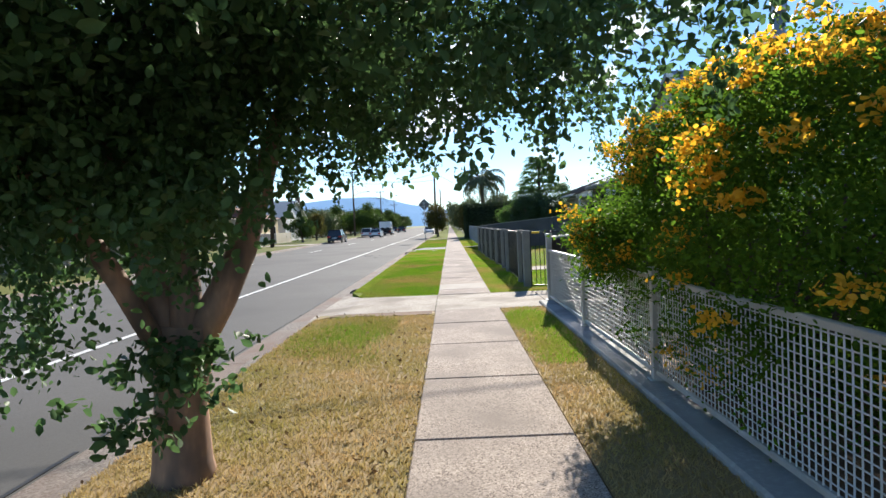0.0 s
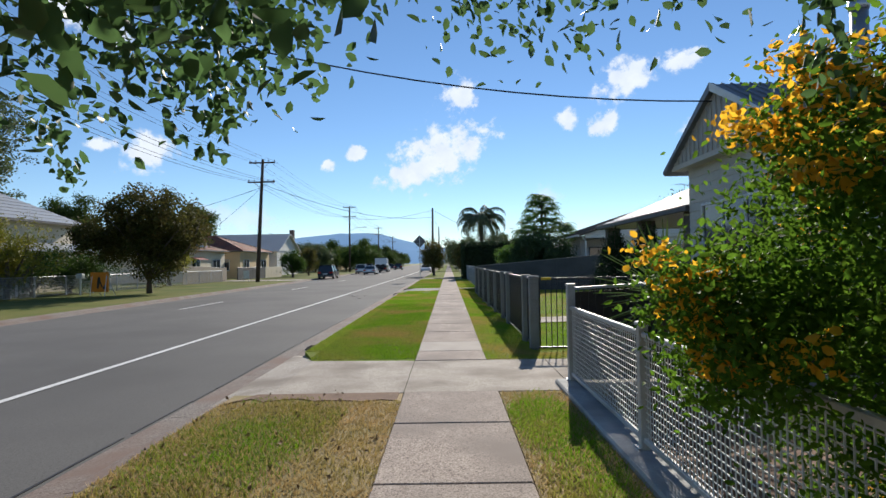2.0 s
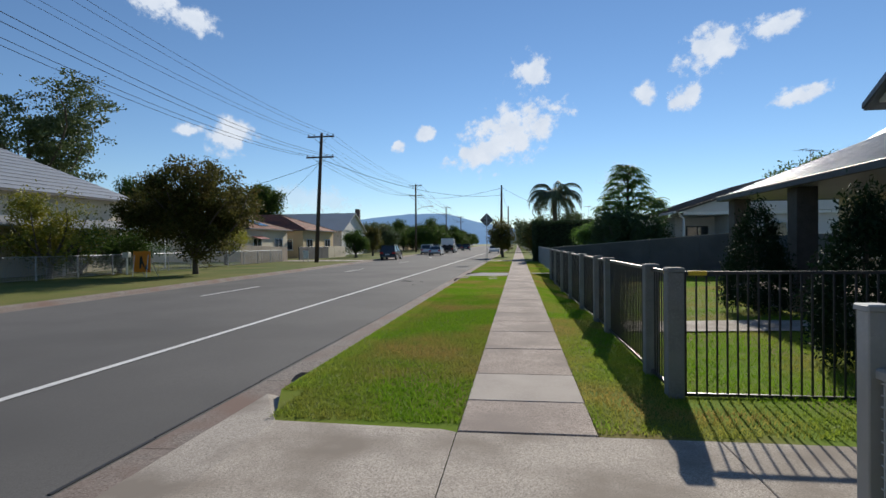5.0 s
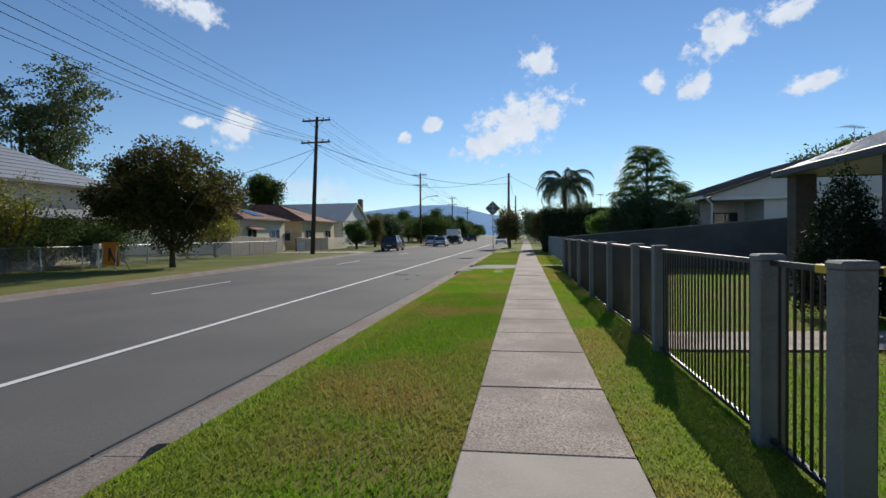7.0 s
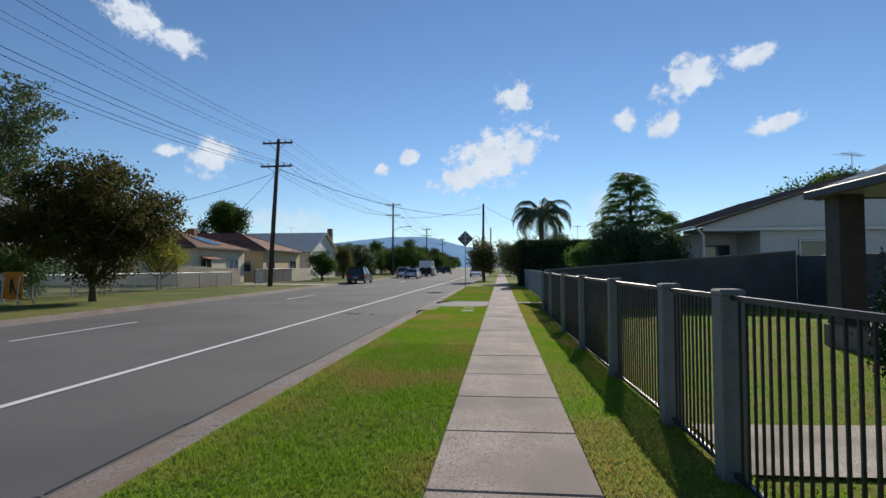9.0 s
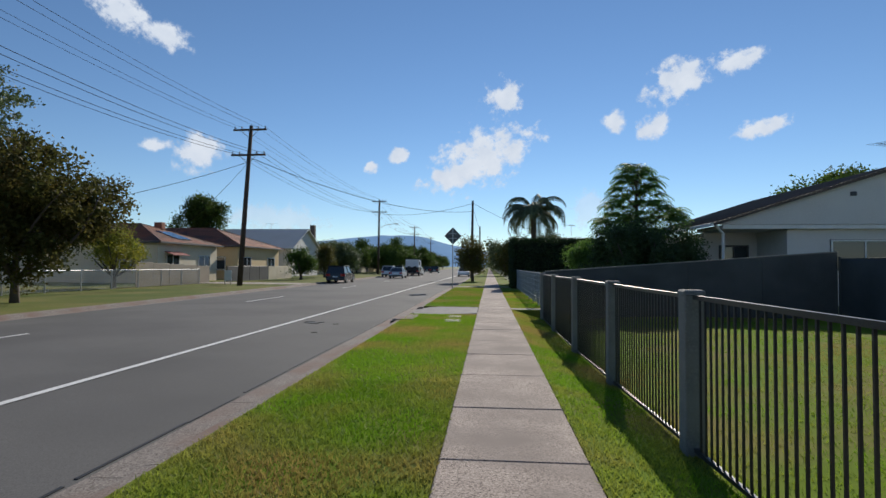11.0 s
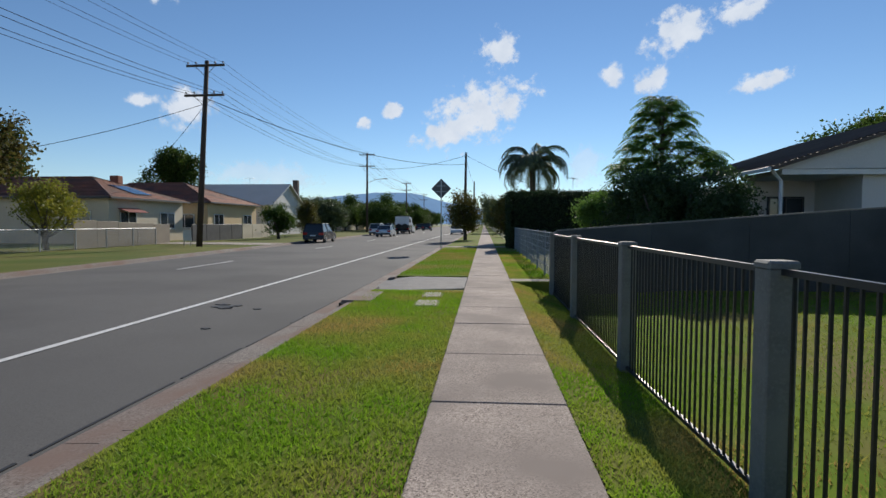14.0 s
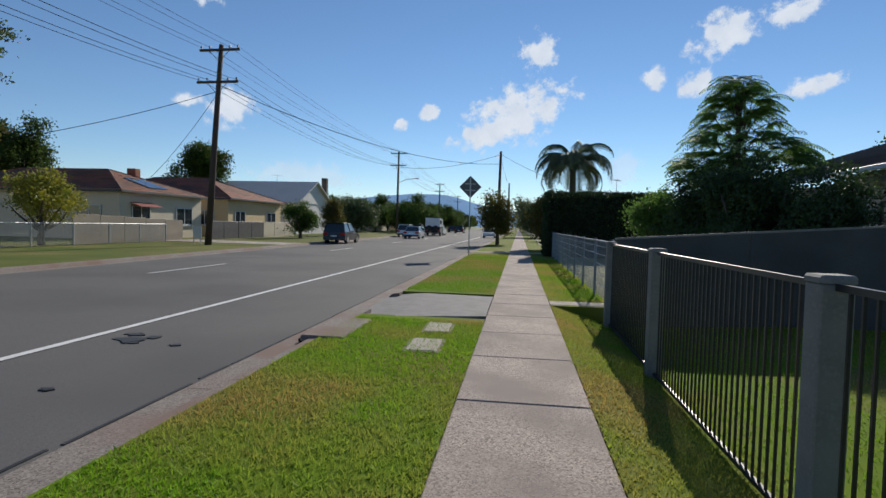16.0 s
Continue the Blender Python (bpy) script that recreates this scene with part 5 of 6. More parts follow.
bungalow(8, 18, 100, 112, 3.2, 2.0, CREAM, TILE_D, "distant bungalow beyond the hedge", 20)

# fences across the street
p = thing("garden_fence", "low grey wire and pipe front fence across the street", "fence", (-23.6, 18, 0))
for k in range(17):
    m = MB()
    m.tube([(0, k * 2.6, -0.1), (0, k * 2.6, 1.25)], 0.035, 6)
    part("post", m, GALV, p)
for k in range(16):
    m = MB()
    m.tube([(0, k * 2.6, 1.22), (0, k * 2.6 + 2.6, 1.22)], 0.025, 5)
    for j in range(1, 30):
        m.box(-0.005, k * 2.6 + j * 0.087 - 0.006, 0.05, 0.005, k * 2.6 + j * 0.087 + 0.006, 1.2)
    for j in range(1, 12):
        m.box(-0.004, k * 2.6, j * 0.1 - 0.005, 0.004, k * 2.6 + 2.6, j * 0.1 + 0.005)
    part("mesh_panel", m, GALV, p)
p = thing("panel_fence", "solid tan sheet fence beside the cream bungalow", "fence", (-24.3, 52.5, 0))
for k in range(5):
    m = MB()
    m.box(0, k * 2.0, 0, 0.04, k * 2.0 + 1.98, 1.75 - 0.06 * k, 0.01)
    part("panel", m, mat("tan_sheet", (0.30, 0.25, 0.18), (0.24, 0.2, 0.15), 1, 0.7), p)
p = thing("panel_fence", "grey front wall of the yellow bungalow", "fence", (-24.5, 66, 0))
for k in range(7):
    m = MB()
    m.box(0, k * 2.4, 0, 0.12, k * 2.4 + 2.35, 1.5, 0.02)
    part("panel", m, CREAM if k > 3 else TRIM, p)
m = MB()
m.add([(far_kerb(60) - 0.1, 60.2, 0.02), (-24.4, 60.2, 0.06), (-24.4, 64, 0.06), (far_kerb(64) - 0.1, 64, 0.02)], [(0, 1, 2, 3)])
solid("driveway_opposite", m, DRIVE, "concrete driveway across the far verge", "driveway")

# ---------- street things ----------


def power_pole(at, h, label, lean=(0, 0), cross=True, big=True, rz=0):
    t = thing("power_pole", label, "power pole", at, rz, group="timber power poles")
    lx, ly = lean
    top = (lx, ly, h)
    m = MB()
    m.tube([(0, 0, -0.5), (lx * 0.5, ly * 0.5, h * 0.5), top], [0.21, 0.18, 0.14], 12)
    part("pole", m, TIMBER, t, smooth=True)
    if cross:
        for dz, L in ((-0.35, 1.35), (-2.35, 1.4)):
            cz = h + dz
            cx, cy = lx * cz / h, ly * cz / h
            m = MB()
            m.box(cx - L, cy - 0.22, cz - 0.07, cx + L, cy - 0.1, cz + 0.07, 0.015)
            a = part("crossarm", m, TIMBER, t)
            for q in (-0.92, -0.5, 0.5, 0.92):
                m = MB()
                m.tube([(cx + q * L, cy - 0.16, cz + 0.05), (cx + q * L, cy - 0.16, cz + 0.12), (cx + q * L, cy - 0.16, cz + 0.16), (cx + q * L, cy - 0.16, cz + 0.25)], [0.02, 0.025, 0.06, 0.045], 8)
                part("insulator", m, CERAM, a)
            for sgn in (-1, 1):
                m = MB()
                m.tube([(cx, cy - 0.2, cz - 0.75), (cx + sgn * 0.7, cy - 0.2, cz - 0.05)], 0.018, 5)
                part("brace", m, TRIM, a)
    return t


P1, P2, PR = (-18.9, 56.9), (-20.5, 116.9), (-2.3, 92.0)
P1T = (-18.5, 57.6, 12.45)
power_pole((*P1, 0), 12.5, "leaning dark timber power pole with two crossarms", (0.42, 0.7), rz=-2)
power_pole((*P2, 0), 14.0, "timber power pole with two crossarms and street light", (0.1, 0), rz=-2)
power_pole((-22.2, 178, 0), 13.5, "distant timber power pole with crossarms", (0, 0), rz=-2)
power_pole((-24, 240, 0), 13.5, "distant timber power pole with crossarms", (0, 0), rz=-2)
power_pole((-17.9, 14, 0), 12.5, "timber power pole with crossarms on the far verge", (0, 0), rz=-2)
power_pole((*PR, 0), 10.7, "plain timber service pole beside the path", (0.15, 0), cross=False)
power_pole((-2.0, 140, 0), 10.7, "plain timber service pole beside the path", (0.0, 0), cross=False)


def cable(a, b, sag, r=0.014, label="thin black overhead cable", n=22):
    a, b = Vector(a), Vector(b)
    pts = [a.lerp(b, i / n) - Vector((0, 0, 4 * sag * (i / n) * (1 - i / n))) for i in range(n + 1)]
    m = MB()
    m.tube(pts, r, 5)
    return tagged(part("overhead_cable", m, WIRE), label, "cable", "overhead cables")


for q in (-1.24, -0.65, 0.65, 1.24):
    ys_ = ((-17.9, 14, 12.4), (P1T[0], P1T[1], 12.35), (P2[0], P2[1], 13.9), (-22.2, 178, 13.4), (-24, 240, 13.4))
    for a, b in zip(ys_[:-1], ys_[1:]):
        cable((a[0] + q, a[1], a[2]), (b[0] + q, b[1], b[2]), 0.9, 0.01 if a[1] < 100 else 0.016)
for q in (-1.25, -0.6, 0.6, 1.25):
    ys_ = ((-17.9, 14, 10.3), (P1T[0], P1T[1], 10.3), (P2[0], P2[1], 11.7), (-22.2, 178, 11.2), (-24, 240, 11.2))
    for a, b in zip(ys_[:-1], ys_[1:]):
        cable((a[0] + q, a[1], a[2]), (b[0] + q, b[1], b[2]), 1.1, 0.014 if a[1] < 100 else 0.018)
cable((P1T[0], P1T[1], 9.7), (-33, 50, 4.6), 0.5, 0.02)
cable((P1T[0], P1T[1], 9.8), (-30, 66, 4.4), 0.4, 0.016)
cable((P2[0], P2[1], 11.4), (-2.2, 92, 10.3), 0.8, 0.025)
cable((P1T[0], P1T[1], 10.0), (-2.2, 92, 9.2), 1.4, 0.025)
cable((-2.2, 92, 10.4), (9, 80, 4.6), 0.5, 0.02)
cable((-17.9, 14, 12.3), (6.3, 14.5, 5.15), 1.75, 0.017, "black service cable running to the gable")
cable((-2.2, 92, 10.2), (-2.0, 140, 10.4), 0.6, 0.02)
# street light arm on the second pole
sl = thing("street_light", "curved street light arm on the power pole", "street light", (P2[0], P2[1], 8.6))
m = MB()
m.tube([(0, 0, 0), (1.6, -0.3, 0.7), (3.2, -0.6, 0.8)], 0.05, 6)
part("arm", m, STEEL, sl)
m = MB()
m.box(3.1, -0.75, 0.72, 3.8, -0.45, 0.9, 0.04)
part("lamp_head", m, STEEL, sl)

s = thing("diamond_sign", "diamond road sign seen from its grey back on a thin pole", "road sign", (-2.45, 55.5, 0))
m = MB()
m.tube([(0, 0, -0.3), (0, 0, 4.25)], 0.035, 8)
part("pole", m, STEEL, s)
m = MB()
m.prism([(-0.62, 3.75), (0, 3.13), (0.62, 3.75), (0, 4.37)], "y", 0.04, 0.055)
part("plate", m, SIGNBK, s)
m = MB()
m.box(-0.3, 0.0, 3.9, 0.3, 0.045, 3.94)
m.box(-0.3, 0.0, 3.55, 0.3, 0.045, 3.59)
part("bracket", m, STEEL, s)

s = thing("roadwork_sign", "orange temporary roadwork sign standing on the far verge", "road sign", (-20.2, 34.2, 0.03), -20)
m = MB()
m.box(-0.75, -0.015, 0.25, 0.75, 0.015, 1.4, 0.01)
part("panel", m, ORANGE, s)
m = MB()
m.prism([(-0.2, 0.45), (-0.05, 0.45), (0.02, 0.75), (0.2, 0.5), (0.3, 0.52), (0.1, 0.9), (0.05, 1.12), (-0.12, 1.12), (-0.18, 0.8)], "y", -0.022, -0.016)
m.prism([(0.25, 0.4), (0.6, 0.4), (0.42, 0.68)], "y", -0.022, -0.016)
part("symbol", m, BLACK, s, "plain black worksite symbol")
for q in (-0.6, 0.6):
    m = MB()
    m.tube([(q, 0.02, 1.2), (q, 0.55, 0)], 0.02, 5)
    m.tube([(q, -0.02, 1.2), (q, -0.15, 0)], 0.02, 5)
    part("leg", m, STEEL, s)
s = thing("letterbox", "small white letterbox on a post", "letterbox", (-22.9, 36.5, 0))
m = MB()
m.box(-0.04, -0.04, -0.1, 0.04, 0.04, 1.05)
part("post", m, WTRIM, s)
m = MB()
m.box(-0.2, -0.15, 1.05, 0.2, 0.15, 1.35, 0.03)
part("box", m, WTRIM, s)
s = thing("small_sign", "small white sign board beside the power pole", "sign", (-20.6, 58.5, 0))
m = MB()
m.box(-0.3, -0.02, 0.35, 0.3, 0.02, 1.15, 0.01)
part("board", m, WTRIM, s)
m = MB()
m.box(-0.26, -0.03, -0.1, -0.22, 0.03, 0.4)
part("leg", m, STEEL, s)
part("leg", MB().box(0.22, -0.03, -0.1, 0.26, 0.03, 0.4), STEEL, s)


def car(at, rz, paint, label, style="suv", L=4.6, W=1.85):
    """Nose along local +y."""
    t = thing("car", label, "car", at, rz)
    H = 1.7 if style == "suv" else 1.46 if style == "sedan" else 1.8
    hl = L / 2
    belt = 0.98 if style == "suv" else 0.9
    prof = [(-hl, 0.42), (-hl + 0.03, 0.75), (-hl + 0.06, belt - 0.02), (-hl + 0.5, belt), (hl - 1.25, belt), (hl - 0.45, belt - 0.12), (hl - 0.05, 0.72), (hl, 0.45), (hl - 0.1, 0.28), (-hl + 0.12, 0.28)]
    m = MB()
    n = len(prof)
    for wz in (1.0,):
        vs = []
        for x, sc in ((-W / 2, 0.97), (-W / 2 + 0.08, 1.0), (W / 2 - 0.08, 1.0), (W / 2, 0.97)):
            vs += [(x, yv * sc, 0.28 + (zv - 0.28) * (sc if sc < 1 else 1)) for yv, zv in prof]
        fs = [tuple(range(n - 1, -1, -1)), tuple(range(3 * n, 4 * n))]
        for s2 in range(3):
            fs += [(s2 * n + i, s2 * n + (i + 1) % n, (s2 + 1) * n + (i + 1) % n, (s2 + 1) * n + i) for i in range(n)]
        m.add(vs, fs)
    body = part("body", m, paint, t, smooth=False)
    ya, yb = (-hl + 0.06, hl - 1.15) if style != "sedan" else (-hl + 0.55, hl - 1.2)
    rb, rf = (ya + 0.35, yb - 0.85) if style != "sedan" else (ya + 0.75, yb - 0.85)
    w0, w1 = W / 2 - 0.06, W / 2 - 0.24
    m = MB()
    m.add([(-w0, ya, belt - 0.02), (w0, ya, belt - 0.02), (w0, yb, belt - 0.02), (-w0, yb, belt - 0.02), (-w1, rb, H - 0.05), (w1, rb, H - 0.05), (w1, rf, H - 0.05), (-w1, rf, H - 0.05)],
          [(0, 1, 5, 4), (1, 2, 6, 5), (2, 3, 7, 6), (3, 0, 4, 7)])
    part("window", m, GLASS, t)
    m = MB()
    m.box(-w1 - 0.03, rb - 0.08, H - 0.07, w1 + 0.03, rf + 0.08, H, 0.03)
    for s2 in (-1, 1):
        for u, v in ((ya, rb), (yb, rf), ((ya + yb) / 2, (rb + rf) / 2)):
            m.tube([(s2 * (w0 + 0.005), u, belt - 0.02), (s2 * (w1 + 0.01), v, H - 0.04)], 0.04, 5)
    part("roof", m, paint, t)
    for sx in (-1, 1):
        for yy in (-hl + 0.85, hl - 0.9):
            m = MB()
            m.tube([(sx * (W / 2 - 0.2), yy, 0.33), (sx * (W / 2 + 0.01), yy, 0.33)], 0.33, 18)
            wh = part("wheel", m, RUBBER, t)
            m = MB()
            m.tube([(sx * (W / 2 - 0.1), yy, 0.33), (sx * (W / 2 + 0.02), yy, 0.33)], 0.21, 14)
            part("rim", m, ALLOY, wh)
        m = MB()
        m.box(min(sx * (W / 2 - 0.42), sx * (W / 2 - 0.02)), -hl - 0.015, belt - 0.28, max(sx * (W / 2 - 0.42), sx * (W / 2 - 0.02)), -hl + 0.12, belt - 0.08, 0.02)
        part("tail_light", m, REDL, t)
        m = MB()
        m.box(min(sx * (W / 2 - 0.5), sx * (W / 2 - 0.04)), hl - 0.2, 0.6, max(sx * (W / 2 - 0.5), sx * (W / 2 - 0.04)), hl + 0.01, 0.75, 0.02)
        part("headlight", m, CLEARL, t)
        m = MB()
        m.box(min(sx * (W / 2), sx * (W / 2 + 0.2)), yb - 0.45, belt, max(sx * (W / 2), sx * (W / 2 + 0.2)), yb - 0.3, belt + 0.14, 0.03)
        part("mirror", m, paint, t)
    m = MB()
    m.box(-W / 2 + 0.05, -hl - 0.03, 0.3, W / 2 - 0.05, -hl + 0.1, 0.5, 0.03)
    part("bumper", m, TRIM, t)
    m = MB()
    m.box(-0.26, -hl - 0.035, 0.58, 0.26, -hl + 0.02, 0.7, 0.004)
    part("number_plate", m, WTRIM, t)
    return t


car((-14.6, 70, road_z(-14.6, 70)), 2, CAR_BLK, "dark station wagon parked by the far kerb", "suv")
car((-15.2, 100, road_z(-15.2, 100)), 2, CAR_WHT, "white utility parked by the far kerb", "suv", 5.0)
car((-15.4, 110, road_z(-15.4, 110)), 2, CAR_BLK, "dark car parked by the far kerb", "suv")
car((-12.2, 90, road_z(-12.2, 90)), 1, CAR_SIL, "silver-white sedan in the far lane", "sedan")


def caravan(at, rz):
    """Nose along local +y; white upper shell on a dark lower body."""
    t = thing("caravan", "white and black touring caravan with two spare wheels", "caravan", at, rz)
    part("lower_body", MB().prism([(-2.3, 0.62), (2.2, 0.62), (2.55, 1.0), (2.6, 1.45), (-2.35, 1.45), (-2.35, 0.75)], "x", -1.12, 1.12), CAR_BLK, t)
    part("upper_shell", MB().prism([(-2.35, 1.452), (2.6, 1.452), (2.35, 2.3), (2.0, 2.62), (-2.35, 2.78)], "x", -1.1, 1.1), CAR_WHT, t, "white upper shell")
    part("roof", MB().prism([(-2.42, 2.782), (2.0, 2.622), (2.02, 2.68), (-2.42, 2.92)], "x", -1.14, 1.14), CAR_BLK, t)
    for sx in (-1, 1):
        for y0, y1 in ((-1.9, -1.2), (-0.8, 0.2)):
            part("window", MB().box(min(sx * 1.08, sx * 1.125), y0, 1.85, max(sx * 1.08, sx * 1.125), y1, 2.4, 0.01), GLASS, t)
        w = part("wheel", MB().tube([(sx * 0.85, -0.3, 0.4), (sx * 1.13, -0.3, 0.4)], 0.4, 18), RUBBER, t)
        part("rim", MB().tube([(sx * 0.95, -0.3, 0.4), (sx * 1.14, -0.3, 0.4)], 0.24, 14), ALLOY, w)
        part("spare_wheel", MB().tube([(sx * 0.5, -2.36, 1.25), (sx * 0.5, -2.62, 1.25)], 0.4, 18), RUBBER, t)
        part("tail_light", MB().box(min(sx * 0.75, sx * 1.05), -2.42, 0.72, max(sx * 0.75, sx * 1.05), -2.33, 0.9, 0.01), REDL, t)
    part("bumper", MB().box(-1.05, -2.55, 0.45, 1.05, -2.3, 0.6, 0.02), TRIM, t)
    part("drawbar", MB().box(-0.08, 2.2, 0.5, 0.08, 3.9, 0.62, 0.01), TRIM, t)


caravan((-12.9, 110, road_z(-12.9, 110)), 2)
car((-13.1, 116.5, road_z(-13.1, 116.5)), 2, CAR_WHT, "white four-wheel drive towing a caravan", "suv", 4.9, 1.95)
car((-13.2, 150, road_z(-13.2, 150)), 1, CAR_BLK, "dark four-wheel drive in the far lane", "suv", 5.0, 2.0)
car((-4.1, 108, road_z(-4.1, 108)), 181, CAR_WHT, "white car parked facing by the near kerb", "sedan")
car((-16.2, 135, road_z(-16.2, 135)), 2, CAR_SIL, "silver car parked further along the far kerb", "sedan")
car((-16.8, 165, road_z(-16.8, 165)), 2, CAR_BLK, "dark car parked further along the far kerb", "suv")

# ---------- hills and clouds ----------
rng = np.random.default_rng(50)
m = MB()
vs, fs = [], []
n = 160
for i in range(n + 1):
    az = radians(-75 + 150 * i / n)
    deg = -75 + 150 * i / n
    e = 1.4 + 1.9 * math.exp(-((deg + 9) / 6.5) ** 2) + 0.9 * math.exp(-((deg + 17) / 5) ** 2) + 0.25 * noise.noise((deg * 0.35, 1, 0)) + 0.1 * noise.noise((deg * 1.3, 4, 0))
    D = 2300
    for k, (f, dd) in enumerate(((0, 0), (0.55, 120), (1.0, 300))):
        vs.append((math.sin(az) * (D + dd), math.cos(az) * (D + dd), -5 + (D + dd) * math.tan(radians(e)) * f))
for i in range(n):
    for k in range(2):
        a = 3 * i + k
        fs.append((a, a + 3, a + 4, a + 1))
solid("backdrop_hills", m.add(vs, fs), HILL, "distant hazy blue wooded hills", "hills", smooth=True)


def cloud_material(name, top):
    m = bpy.data.materials.new(name)
    m.use_nodes = True
    nt = m.node_tree
    n, l = nt.nodes, nt.links
    n.remove(n["Principled BSDF"])
    tc = n.new("ShaderNodeTexCoord")
    oi = n.new("ShaderNodeObjectInfo")
    mp = n.new("ShaderNodeVectorMath")
    mp.operation = "ADD"
    l.new(tc.outputs["Object"], mp.inputs[0])
    sc = n.new("ShaderNodeMath")
    sc.operation = "MULTIPLY"
    sc.inputs[1].default_value = 900
    l.new(oi.outputs["Random"], sc.inputs[0])
    l.new(sc.outputs[0], mp.inputs[1])

    def nz(s, d):
        t = n.new("ShaderNodeTexNoise")
        t.inputs["Scale"].default_value, t.inputs["Detail"].default_value, t.inputs["Roughness"].default_value = s, d, 0.62
        l.new(mp.outputs[0], t.inputs["Vector"])
        return t.outputs["Fac"]

    def math_(op, a, b):
        k = n.new("ShaderNodeMath")
        k.operation = op
        for i, v in ((0, a), (1, b)):
            if isinstance(v, float):
                k.inputs[i].default_value = v
            else:
                l.new(v, k.inputs[i])
        return k.outputs[0]
    uv = n.new("ShaderNodeUVMap")
    sub = n.new("ShaderNodeVectorMath")
    sub.operation = "SUBTRACT"
    sub.inputs[1].default_value = (0.5, 0.5, 0)
    l.new(uv.outputs[0], sub.inputs[0])
    ln = n.new("ShaderNodeVectorMath")
    ln.operation = "LENGTH"
    l.new(sub.outputs[0], ln.inputs[0])
    edge = math_("SUBTRACT", 1.0, math_("MULTIPLY", ln.outputs["Value"], 2.0))
    f = math_("ADD", math_("MULTIPLY", edge, 0.95), math_("MULTIPLY", nz(0.022, 9), 1.6))
    mr = n.new("ShaderNodeMapRange")
    mr.interpolation_type = "SMOOTHSTEP"
    mr.inputs[4].default_value = top
    mr.inputs[1].default_value, mr.inputs[2].default_value = 1.1, 1.5
    l.new(f, mr.inputs[0])
    # sunlit white and bluish grey are put into the cloud as emission
    em = n.new("ShaderNodeEmission")
    em.inputs["Strength"].default_value = 0.86
    mx = n.new("ShaderNodeMix")
    mx.data_type = "RGBA"
    mx.inputs[6].default_value, mx.inputs[7].default_value = (0.92, 0.97, 1.04, 1), (0.58, 0.68, 0.84, 1)
    l.new(nz(0.014, 4), mx.inputs[0])
    l.new(mx.outputs[2], em.inputs["Color"])
    tr = n.new("ShaderNodeBsdfTransparent")
    ms = n.new("ShaderNodeMixShader")
    l.new(mr.outputs[0], ms.inputs[0])
    l.new(tr.outputs[0], ms.inputs[1])
    l.new(em.outputs[0], ms.inputs[2])
    l.new(ms.outputs[0], n["Material Output"].inputs[0])
    return m


CLOUD, HAZE = cloud_material("cloud", 1.0), cloud_material("thin_cloud", 0.4)


def cloud(az, el, w, h, tilt):
    """A far glowing cloud card by bearing and height in degrees, its angular width and height, and its tilt."""
    D = 1900
    a, e = radians(az), radians(el)
    c = Vector((math.sin(a) * math.cos(e), math.cos(a) * math.cos(e), math.sin(e))) * D
    me = bpy.data.meshes.new("backdrop_cloud")
    W_, H_ = D * math.tan(radians(w / 2)), D * math.tan(radians(h / 2))
    me.from_pydata([(-W_, -H_, 0), (W_, -H_, 0), (W_, H_, 0), (-W_, H_, 0)], [], [(0, 1, 2, 3)])
    u = me.uv_layers.new(name="UVMap")
    for i, q in enumerate(((0, 0), (1, 0), (1, 1), (0, 1))):
        u.data[i].uv = q
    me.materials.append(HAZE if el < 7 else CLOUD)
    ob = new("backdrop_cloud", me)
    ob.matrix_basis = look(c, c * 2) @ pose(0, 0, 0, 0, 0, tilt)
    ob.visible_shadow = False
    tagged(ob, "white cumulus cloud in the distance, sunlight put in as glow", "cloud", "clouds", "structure")


for row in ((-0.6, 11.4, 17.5, 9, 24), (-4.5, 9.2, 9, 4.5, 10), (1.4, 17.2, 6.5, 5, 20), (18.4, 17.6, 9.5, 6, 15), (23.6, 18.6, 6, 4, 15), (16.3, 13.6, 6.5, 3.6, 30), (25.3, 12.6, 7, 3, 14),
            (-9.5, 11.4, 4, 2.4, 8), (-29, 10.6, 7, 6, -15), (-32.6, 11, 4.5, 2, 0), (-35.7, 22, 8, 5, -25), (-32.0, 20.6, 6, 4, -15), (-22, 4.8, 16, 4.5, 0), (10, 6, 7, 5, 20), (12.4, 14.4, 3.5, 4, 30), (-12.4, 10.3, 2.6, 2, 10)):
    cloud(*row)

# ---------- grass ----------
rng = np.random.default_rng(60)
grass("grass_verge_dry", KX, -0.24, 1.0, 8.9, 42000, 0.04, BLADE_D, rng, "dry straw-coloured grass of the verge")
grass("grass_verge_green", KX + 0.3, -0.24, 11.75, 24, 60000, 0.045, BLADE_G, rng, "short green grass of the verge")
grass("grass_verge_green", KX + 0.02, -0.24, 24, 34.3, 50000, 0.045, BLADE_G, rng, "short green grass of the verge")
grass("grass_verge_far", KX + 0.02, -0.24, 38.2, 56, 30000, 0.06, BLADE_G, rng, "green grass of the further verge")
grass("grass_strip_far", 0.96, 2.2, 37.4, 52, 20000, 0.06, BLADE_G, rng, "green grass of the further strip")
grass("grass_verge_edge", KX + 0.02, KX + 0.31, 12.7, 24, 9000, 0.045, BLADE_G, rng, "green grass along the kerb")
grass("grass_strip_dry", 0.97, 1.76, 1.0, 9.25, 16000, 0.04, BLADE_D, rng, "dry grass between path and mesh fence")
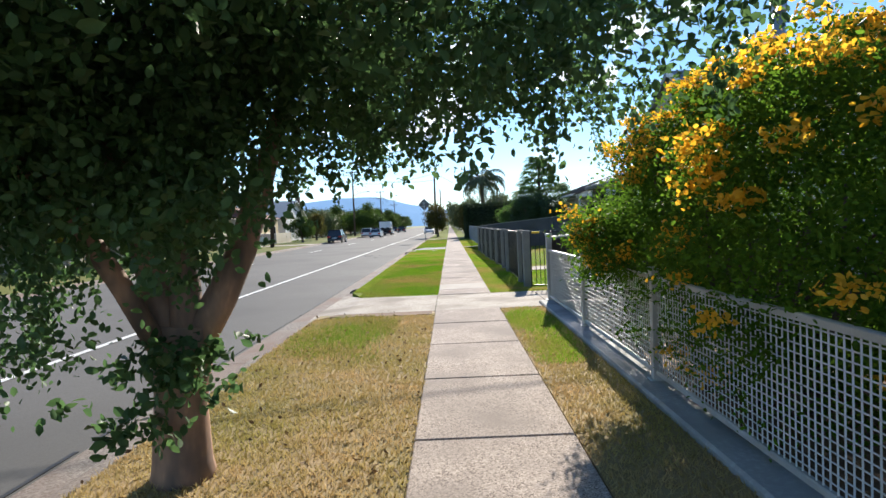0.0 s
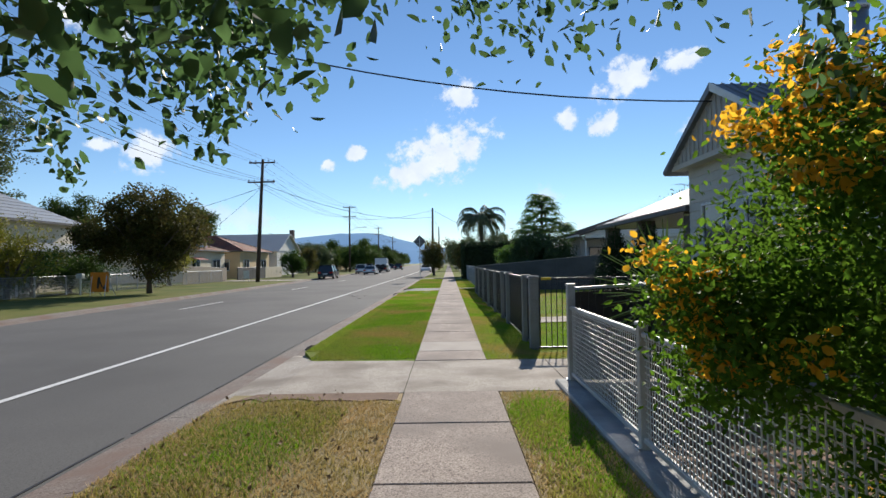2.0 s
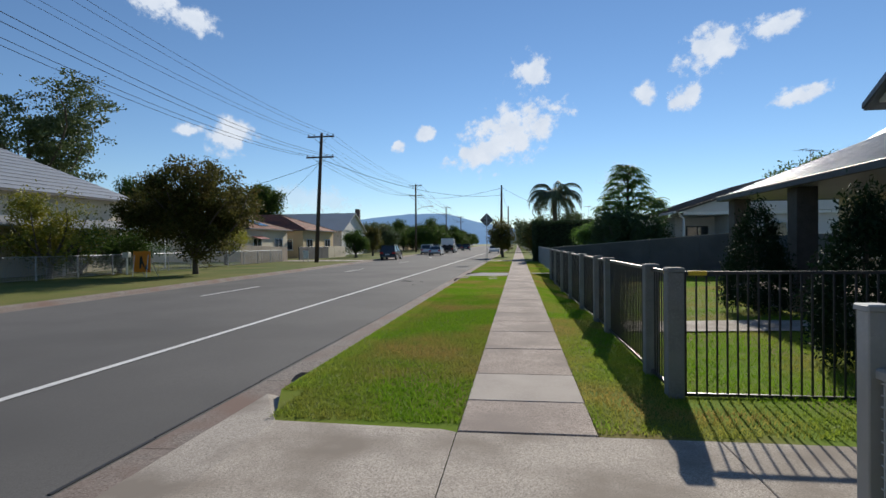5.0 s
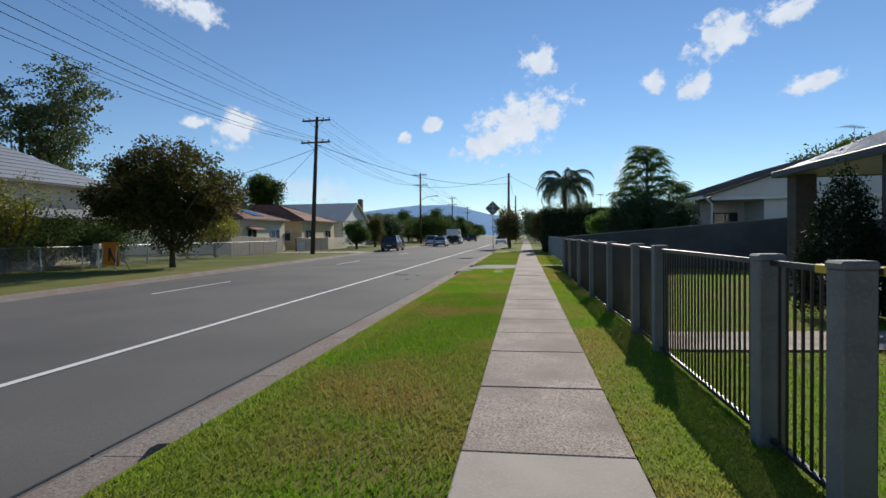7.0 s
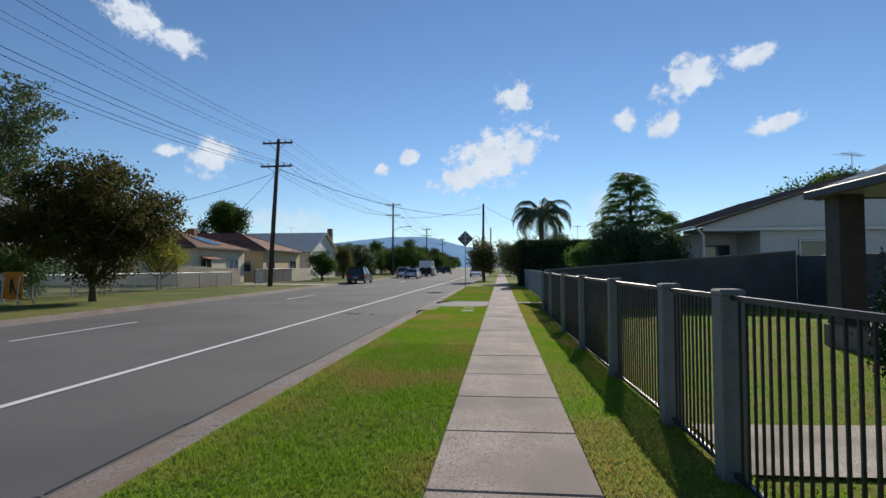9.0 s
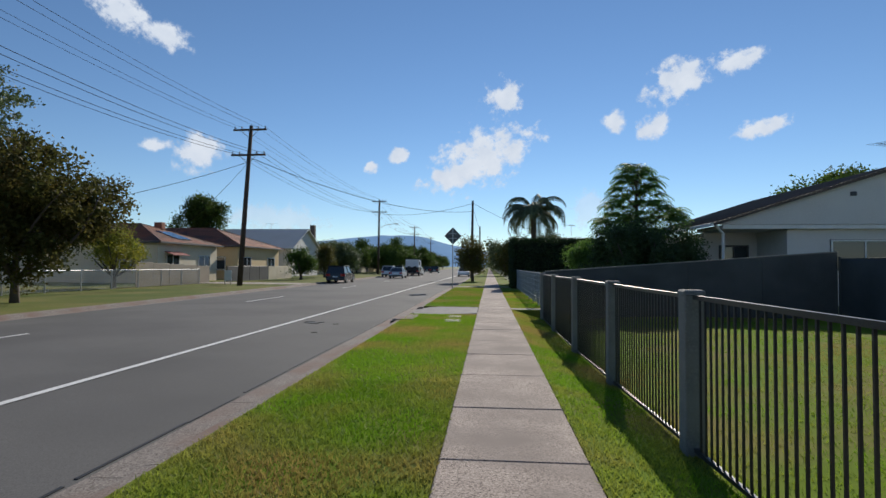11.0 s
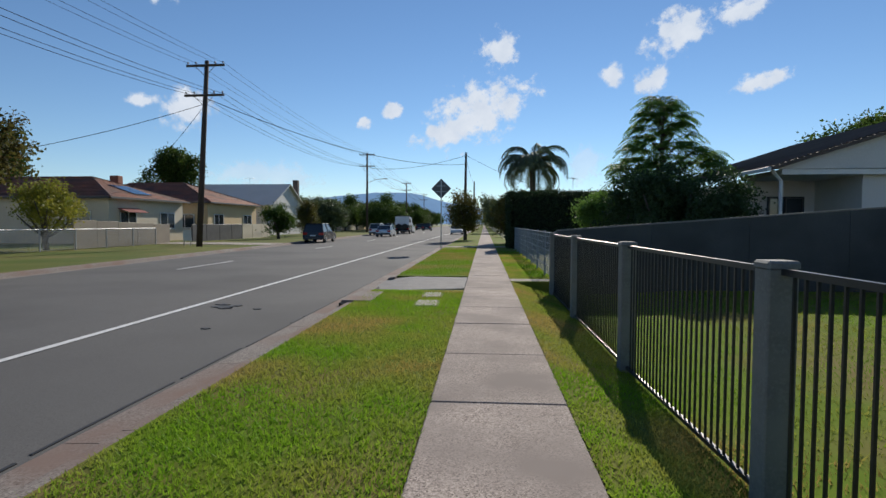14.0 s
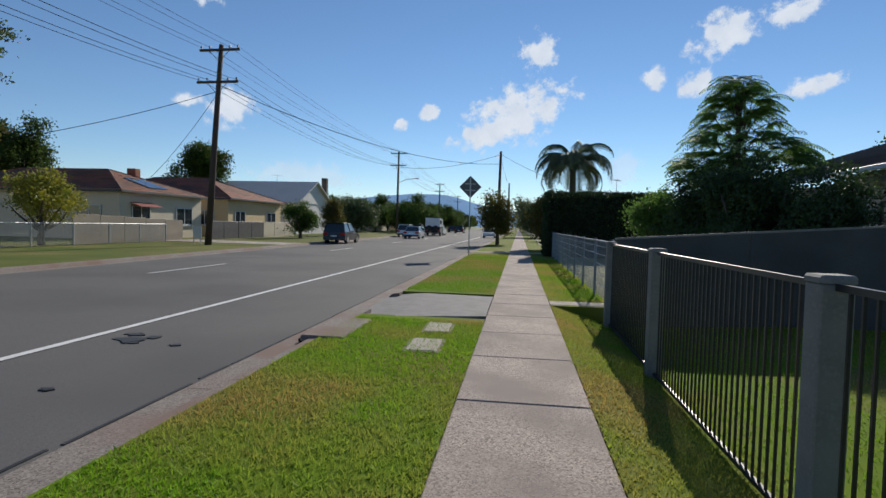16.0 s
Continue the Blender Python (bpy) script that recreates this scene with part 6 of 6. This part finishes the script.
grass("grass_strip_green", 0.96, 2.25, 11.6, 36.5, 66000, 0.04, BLADE_G, rng, "green grass under the bar fence", lawn_z)
grass("grass_lawn", 2.25, 6.6, 11.7, 17.65, 26000, 0.05, BLADE_G, rng, "green grass of the front lawn", lawn_z)
grass("grass_lawn", 2.25, 9.5, 19.25, 36.2, 50000, 0.05, BLADE_G, rng, "green grass of the front lawn", lawn_z)
pts = np.stack([rng.uniform(KX, -0.25, 220), rng.uniform(1.5, 9.4, 220), np.full(220, 0.03)], 1)
ob = new("fallen_leaves", leaves("fallen_leaves", pts, 0.05, mat("dead_leaf", (0.22, 0.13, 0.06), (0.14, 0.08, 0.04), 9, 0.8, rand=0.4), rng, 0.6, 0.0))
tagged(ob, "scattered dead leaves on the dry verge", "leaves", "", "stuff")

# ---------- footpath slabs, one by one ----------
path = thing("footpath", "exposed-aggregate concrete footpath of jointed slabs", "path", kind="structure")
J = [-3.25, -1.62, 0.0, 1.6, 3.2, 4.8, 6.43, 7.96, 9.31]
J2 = [11.54, 12.5, 13.68, 15.33, 17.0, 18.37, 19.73, 21.1, 22.73, 24.55, 26.4, 28.2, 30.2, 31.9, 33.45] + [35.0 + 1.57 * k for k in range(16)]


def slab(y0, y1, material):
    m = MB()
    m.box(-0.24, y0 + 0.008, -0.25, 0.96, y1 - 0.008, 0.012 + 0.006 * noise.noise((y0 * 3.1, 0, 0)), 0.012)
    part("slab", m, material, path)


for a, b in zip(J[:-1], J[1:]):
    slab(a, b, AGG)
for i, (a, b) in enumerate(zip(J2[:-1], J2[1:])):
    slab(a, b, SLABC if i == 1 else AGG)
m = MB()
m.box(-0.24, 60.0, -0.25, 0.96, 400, 0.01)
m.box(-0.24, -60, -0.25, 0.96, -3.26, 0.01)
part("slab_run", m, AGG, path)
rng = np.random.default_rng(61)
grass("grass_verge_patch", KX, -0.8, 5.6, 9.15, 14000, 0.05, BLADE_G, rng, "green grass patch at the kerb's edge", patch=True)
grass("grass_strip_patch", 0.97, 1.75, 5.2, 9.4, 12000, 0.045, BLADE_G, rng, "green grass patch beside the mesh fence", patch=True)
